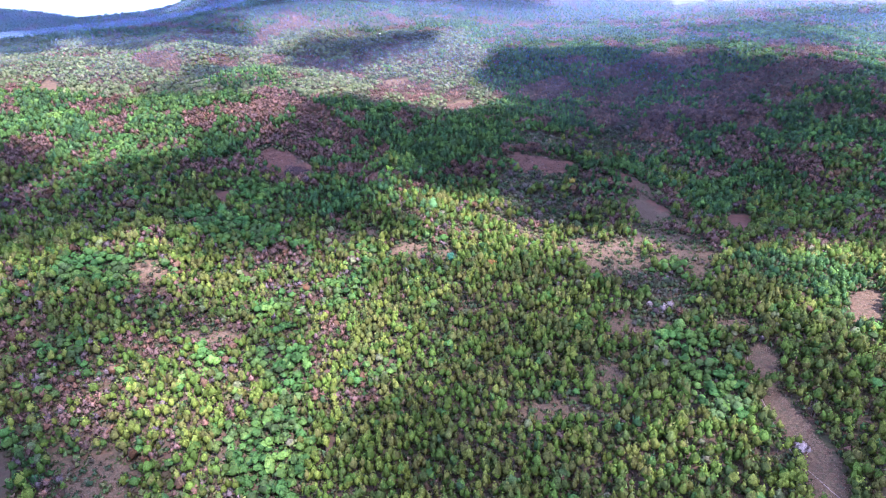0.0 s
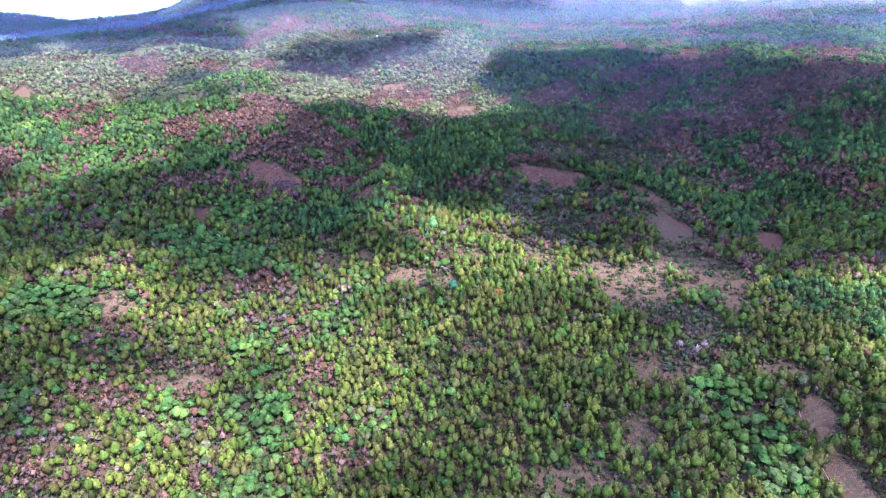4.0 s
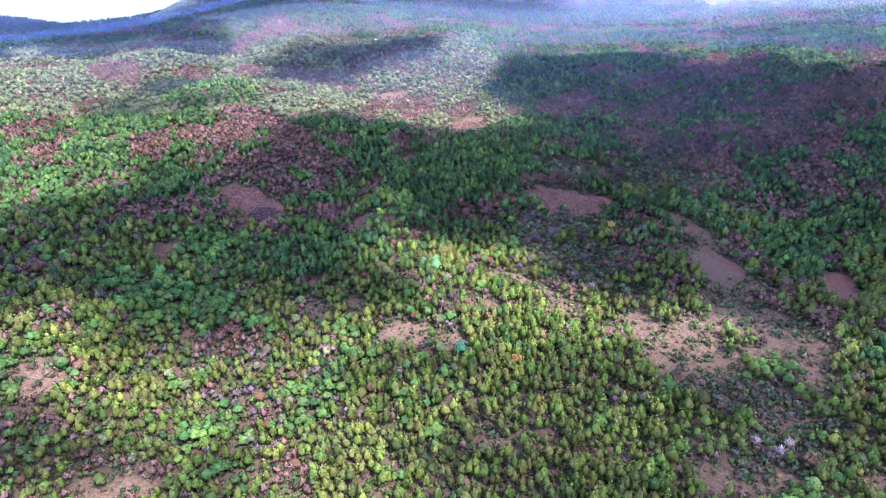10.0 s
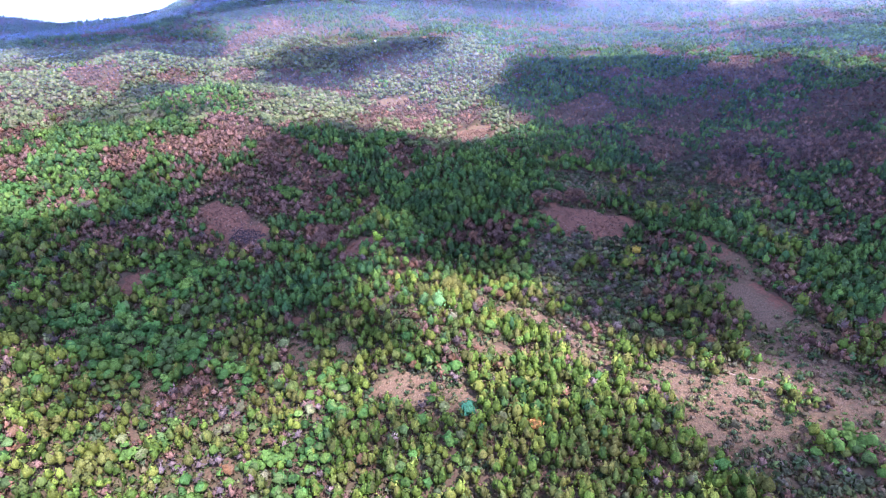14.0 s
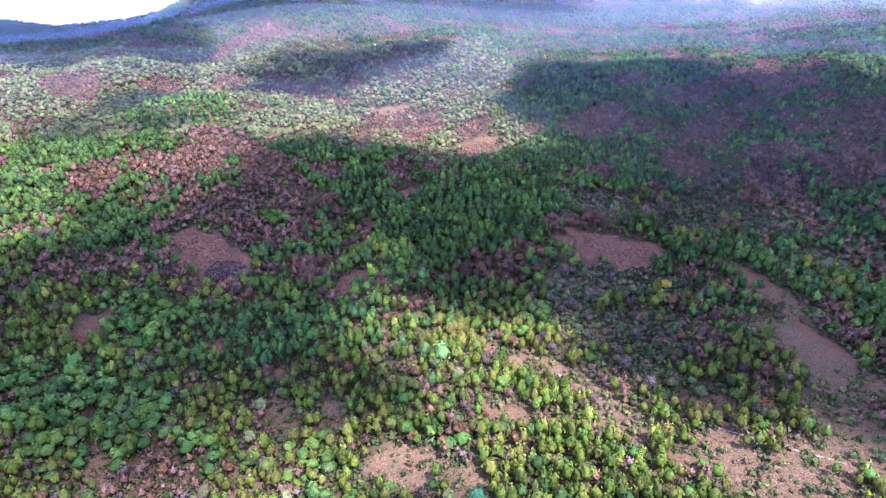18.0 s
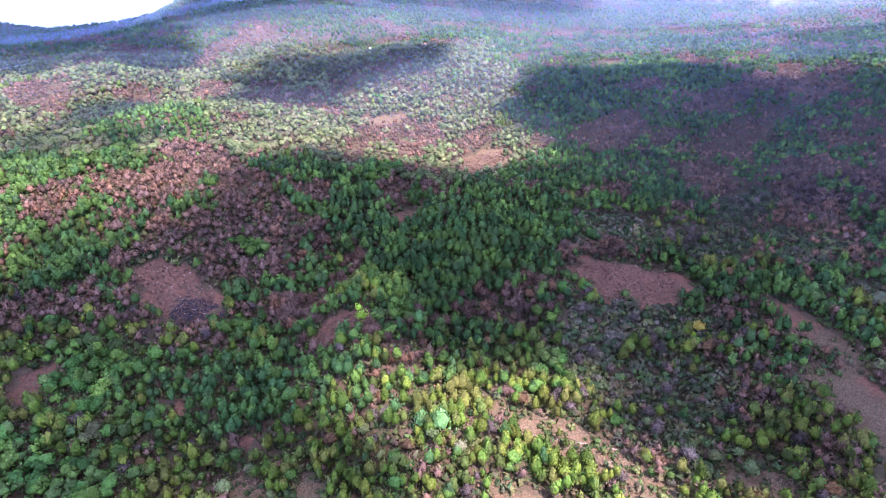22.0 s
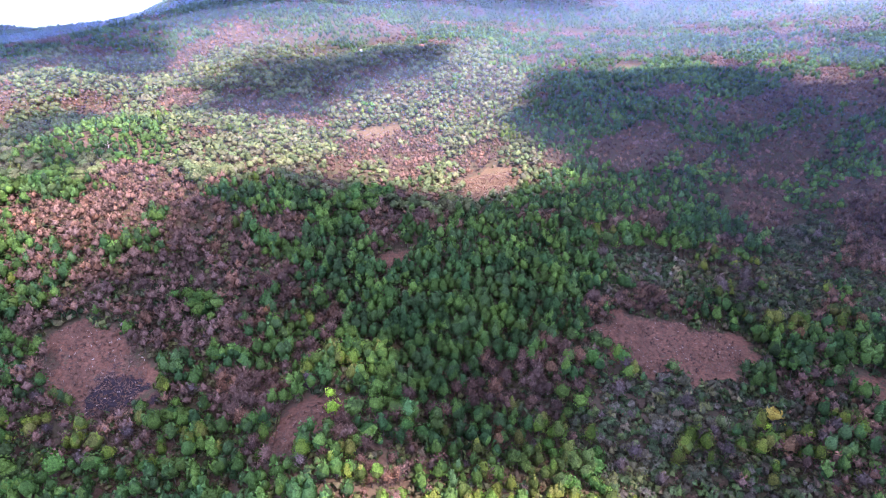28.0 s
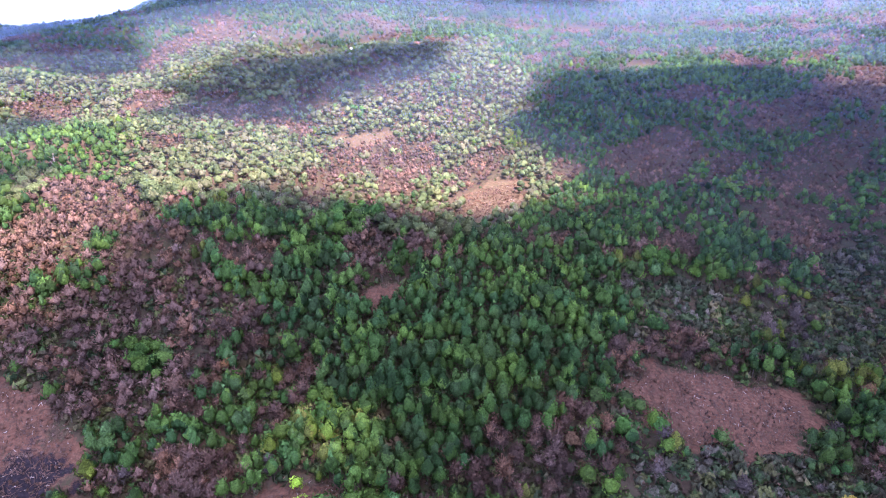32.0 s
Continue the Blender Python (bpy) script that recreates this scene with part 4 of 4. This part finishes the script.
# farmhouses on the ridge
M_WALL = plain("limewash", (0.55, 0.52, 0.47), (0.74, 0.71, 0.66), 1.5)
M_TIN = plain("tin_roof", (0.45, 0.44, 0.43), (0.72, 0.70, 0.67), 0.8, 0.45)
M_CLAY = plain("clay_roof", (0.30, 0.12, 0.07), (0.42, 0.19, 0.12), 2.0)
M_DOOR = plain("dark_planks", (0.05, 0.035, 0.025), (0.11, 0.08, 0.06), 4.0)


def house(x, y, turn, w, d, roof, label):
    """A small one-storey house with a pitched roof, a door and two windows."""
    top = put(new("house"), x, y, turn, 1.0, 0.3)
    h = 2.5
    wv, wt = box(-w / 2, w / 2, -d / 2, d / 2, -0.5, h)
    walls = part("wall", wv, wt, M_WALL, top)
    for s, name in ((-1, "roof"), (1, "roof")):
        v = np.array([(-w / 2 - .4, s * (d / 2 + .5), h - .15), (w / 2 + .4, s * (d / 2 + .5), h - .15), (w / 2 + .4, 0, h + 1.3), (-w / 2 - .4, 0, h + 1.3)])
        v = np.concatenate([v, v + np.array([0, 0, 0.12])])
        t = np.array([(0, 1, 2), (0, 2, 3), (4, 6, 5), (4, 7, 6), (0, 4, 5), (0, 5, 1), (1, 5, 6), (1, 6, 2), (2, 6, 7), (2, 7, 3), (3, 7, 4), (3, 4, 0)])
        part(name, v, t, roof, top)
    for s in (-1, 1):
        v = np.array([(s * w / 2, -d / 2, h), (s * w / 2, d / 2, h), (s * w / 2, 0, h + 1.25)])
        part("gable", np.concatenate([v, v - np.array([s * 0.15, 0, 0])]), [(0, 1, 2), (5, 4, 3), (0, 3, 4), (0, 4, 1), (1, 4, 5), (1, 5, 2), (2, 5, 3), (2, 3, 0)], M_WALL, top)
    v, t = box(-0.5, 0.5, -d / 2 - 0.05, -d / 2 + 0.05, -0.1, 2.0)
    part("door", v, t, M_DOOR, top)
    for s in (-1, 1):
        v, t = box(s * w * 0.3 - 0.45, s * w * 0.3 + 0.45, -d / 2 - 0.04, -d / 2 + 0.05, 0.95, 1.85)
        part("window", v, t, M_DOOR, top)
    return tagged(top, label, "house", "farmhouses on the far ridge")


house(-66, 658, 12, 8.0, 5.0, M_TIN, "small whitewashed farmhouse with a pale tin roof on a ridge")
house(-60, 660, -20, 5.0, 4.0, M_TIN, "whitewashed shed with a tin roof beside a farmhouse")
house(-27, 667, -8, 6.0, 4.5, M_CLAY, "small farmhouse with a reddish roof among ridge trees")
house(-430, 668, 15, 8.0, 5.0, M_TIN, "distant pale farmhouse below a wooded ridge")


def strip(name, way, width, mat, label, lift=0.06):
    """A narrow worn path laid along the ground through the places of way."""
    pts = []
    for (ax, ay), (bx, by) in zip(way[:-1], way[1:]):
        n = max(2, int(math.hypot(bx - ax, by - ay) / 1.5))
        pts += [(ax + (bx - ax) * i / n, ay + (by - ay) * i / n) for i in range(n)]
    pts.append(way[-1])
    pts = np.array(pts)
    pts += 0.9 * np.column_stack([wavy(pts[:, 1], pts[:, 0], 7, 31) - 0.5, wavy(pts[:, 0], pts[:, 1], 7, 32) - 0.5])
    d = np.gradient(pts, axis=0)
    nrm = np.column_stack([-d[:, 1], d[:, 0]]) / np.linalg.norm(d, axis=1)[:, None]
    rows = [pts + nrm * width * k for k in (-0.5, -0.17, 0.17, 0.5)]
    v = np.concatenate([np.column_stack([p, land(p[:, 0], p[:, 1]) + (lift if 0 < k < 3 else -0.05)]) for k, p in enumerate(rows)])
    n = len(pts)
    t = []
    for k in range(3):
        for i in range(n - 1):
            a = k * n + i
            t += [(a, a + n, a + 1), (a + 1, a + n, a + n + 1)]
    return tagged(new(name, mesh(name, v, t, [mat])), label, "path", kind="structure")


M_PATH = plain("trodden_earth", (0.20, 0.14, 0.11), (0.32, 0.245, 0.20), 2.0)
strip("footpath", [(113, 182), (110.5, 173), (107, 157), (105, 142), (104, 130), (107, 117), (112, 104)], 0.45, M_PATH, "thin pale footpath along a bare strip")
strip("footpath", [(-2, 304), (8, 307), (23, 307), (39, 306), (58, 301), (63, 288), (80, 276), (100, 262)], 0.9, M_PATH, "worn footpath over a sunny grass spur")


def litter(name, spots, each, label, seed, mat, long=1.4):
    """Cut branches and chips lying about on cleared soil."""
    r = np.random.default_rng(seed)
    vs, ts, n = [], [], 0
    for cx, cy, a, b, turn in spots:
        m = int(a * b * each)
        rad, ang = np.sqrt(r.uniform(0, 1, m)), r.uniform(0, 6.283, m)
        u, w = rad * np.cos(ang) * a, rad * np.sin(ang) * b
        c, s = math.cos(radians(turn)), math.sin(radians(turn))
        x, y = cx + u * c - w * s, cy + u * s + w * c
        ln, yaw = r.uniform(0.3, long, m), r.uniform(0, 6.283, m)
        dx, dy = np.cos(yaw) * ln * 0.5, np.sin(yaw) * ln * 0.5
        wd = r.uniform(0.05, 0.16, m)
        px, py = -np.sin(yaw) * wd, np.cos(yaw) * wd
        za, zb = land(x - dx, y - dy) + 0.03, land(x + dx, y + dy) + r.uniform(0.03, 0.35, m)
        quad = np.stack([np.column_stack([x - dx - px, y - dy - py, za]), np.column_stack([x - dx + px, y - dy + py, za]),
                         np.column_stack([x + dx, y + dy, zb]), np.column_stack([x - dx, y - dy, za + wd * 1.6])], 1)
        k = np.arange(m)[:, None] * 4 + n
        vs.append(quad.reshape(-1, 3))
        ts += [k + np.array([0, 2, 3]), k + np.array([1, 3, 2]), k + np.array([0, 3, 1])]
        n += 4 * m
    return tagged(new(name, mesh(name, np.concatenate(vs), np.concatenate(ts), [mat])), label, "branches", kind="stuff")


litter("cut_branches", [CLEARED[0], CLEARED[1], CLEARED[5], CLEARED[7]], 0.45, "pale cut branches strewn over cleared soil", 5, M_PALE, 1.0)
litter("dead_branches", [CLEARED[0], CLEARED[1], CLEARED[2], CLEARED[5], CLEARED[6], CLEARED[7]], 6.0, "brown dead branches strewn over cleared soil", 6, plain("dead_wood", (0.088, 0.043, 0.029), (0.19, 0.105, 0.070), 3.0), 1.8)
litter("dry_grass", MEADOW[:-4], 9.0, "tufts of tan dry grass on the open slope", 8, plain("dry_grass", (0.13, 0.082, 0.050), (0.25, 0.172, 0.110), 3.0), 0.9)


# ---- haze as tinted sheets over the far hills, and cloud that hangs on the mountain ----
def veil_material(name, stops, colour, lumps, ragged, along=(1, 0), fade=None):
    """Sheet whose colour stands in for haze and low cloud: scatters part of the light both ways and lets the rest
    through. stops: (place along an axis, share scattered);
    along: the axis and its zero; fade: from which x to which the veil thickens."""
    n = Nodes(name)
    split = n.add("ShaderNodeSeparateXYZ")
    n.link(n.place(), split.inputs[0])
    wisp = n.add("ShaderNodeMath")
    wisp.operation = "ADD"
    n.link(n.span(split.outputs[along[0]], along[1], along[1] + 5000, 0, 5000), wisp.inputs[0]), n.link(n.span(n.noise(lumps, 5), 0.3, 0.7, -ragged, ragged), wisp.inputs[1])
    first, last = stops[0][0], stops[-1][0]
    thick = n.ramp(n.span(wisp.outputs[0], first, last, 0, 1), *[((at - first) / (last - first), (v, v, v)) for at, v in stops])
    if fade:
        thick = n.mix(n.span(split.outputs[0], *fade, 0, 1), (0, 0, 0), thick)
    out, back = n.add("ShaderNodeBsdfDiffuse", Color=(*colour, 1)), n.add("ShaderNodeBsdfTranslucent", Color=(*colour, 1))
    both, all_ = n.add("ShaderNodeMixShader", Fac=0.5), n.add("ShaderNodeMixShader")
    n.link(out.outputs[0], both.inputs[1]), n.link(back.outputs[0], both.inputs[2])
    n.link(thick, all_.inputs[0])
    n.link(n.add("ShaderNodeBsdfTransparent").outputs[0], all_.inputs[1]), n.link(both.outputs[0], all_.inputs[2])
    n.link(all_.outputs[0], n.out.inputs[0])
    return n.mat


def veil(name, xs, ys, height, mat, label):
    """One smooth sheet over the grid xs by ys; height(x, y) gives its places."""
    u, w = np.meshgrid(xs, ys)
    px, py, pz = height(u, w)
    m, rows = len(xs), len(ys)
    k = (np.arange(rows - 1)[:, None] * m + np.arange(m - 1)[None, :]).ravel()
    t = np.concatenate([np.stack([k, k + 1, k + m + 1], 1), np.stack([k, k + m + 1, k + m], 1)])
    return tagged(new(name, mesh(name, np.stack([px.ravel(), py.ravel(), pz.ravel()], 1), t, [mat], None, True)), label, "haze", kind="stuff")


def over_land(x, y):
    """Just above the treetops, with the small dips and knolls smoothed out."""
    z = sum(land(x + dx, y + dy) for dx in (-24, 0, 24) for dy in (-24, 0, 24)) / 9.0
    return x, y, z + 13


# distance haze put into the colour of one sheet, denser along y
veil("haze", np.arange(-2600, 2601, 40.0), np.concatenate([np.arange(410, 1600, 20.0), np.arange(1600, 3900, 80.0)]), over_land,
     veil_material("haze_tint", ((420, 0.0), (540, 0.05), (700, 0.11), (950, 0.19), (1500, 0.23)), (0.33, 0.50, 0.86), 0.008, 40), "see-through sheet tinting the far hills blue as haze")
# second tinted sheet, adds haze blue to the right slope only
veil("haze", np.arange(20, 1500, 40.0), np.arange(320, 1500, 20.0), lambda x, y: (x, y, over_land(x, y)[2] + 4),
     veil_material("slope_haze_tint", ((330, 0.0), (430, 0.015), (620, 0.03), (1500, 0.06)), (0.22, 0.46, 0.84), 0.008, 30, fade=(30, 170)), "see-through sheet tinting the mountain side blue as haze")
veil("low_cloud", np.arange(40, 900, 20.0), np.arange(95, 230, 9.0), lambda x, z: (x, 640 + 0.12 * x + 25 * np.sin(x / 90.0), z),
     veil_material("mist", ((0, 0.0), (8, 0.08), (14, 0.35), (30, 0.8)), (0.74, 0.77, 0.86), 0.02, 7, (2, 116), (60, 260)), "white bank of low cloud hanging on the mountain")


# dead brush on the cleared and burnt plots
r = np.random.default_rng(77)
vs, ts, n = [], [], 0
model = [joined(leafless(np.random.default_rng(500 + f), 12, 4, 2)[0]) for f in range(4)]
for cx, cy, a, b, turn in (CLEARED[0], CLEARED[1], CLEARED[5], CLEARED[7], (53, 386, 9, 1.0, 125), (70, 352, 28, 3, 5)):
    for k in range(int(a * b * 1.5)):
        rad, ang = math.sqrt(r.uniform(0, 1)), r.uniform(0, 6.283)
        u, w = rad * math.cos(ang) * a, rad * math.sin(ang) * b
        x, y = cx + u * math.cos(radians(turn)) - w * math.sin(radians(turn)), cy + u * math.sin(radians(turn)) + w * math.cos(radians(turn))
        v, t, _ = model[r.integers(0, 4)]
        v = (v - np.array([0, 0, 1.6])) * r.uniform(0.07, 0.22) + np.array([x, y, float(land(x, y))])
        vs.append(v), ts.append(t + n)
        n += len(v)
tagged(new("dead_brush", mesh("dead_brush", np.concatenate(vs), np.concatenate(ts), [M_DRY])), "brown dead brush left on cleared ground", "brush", kind="stuff")
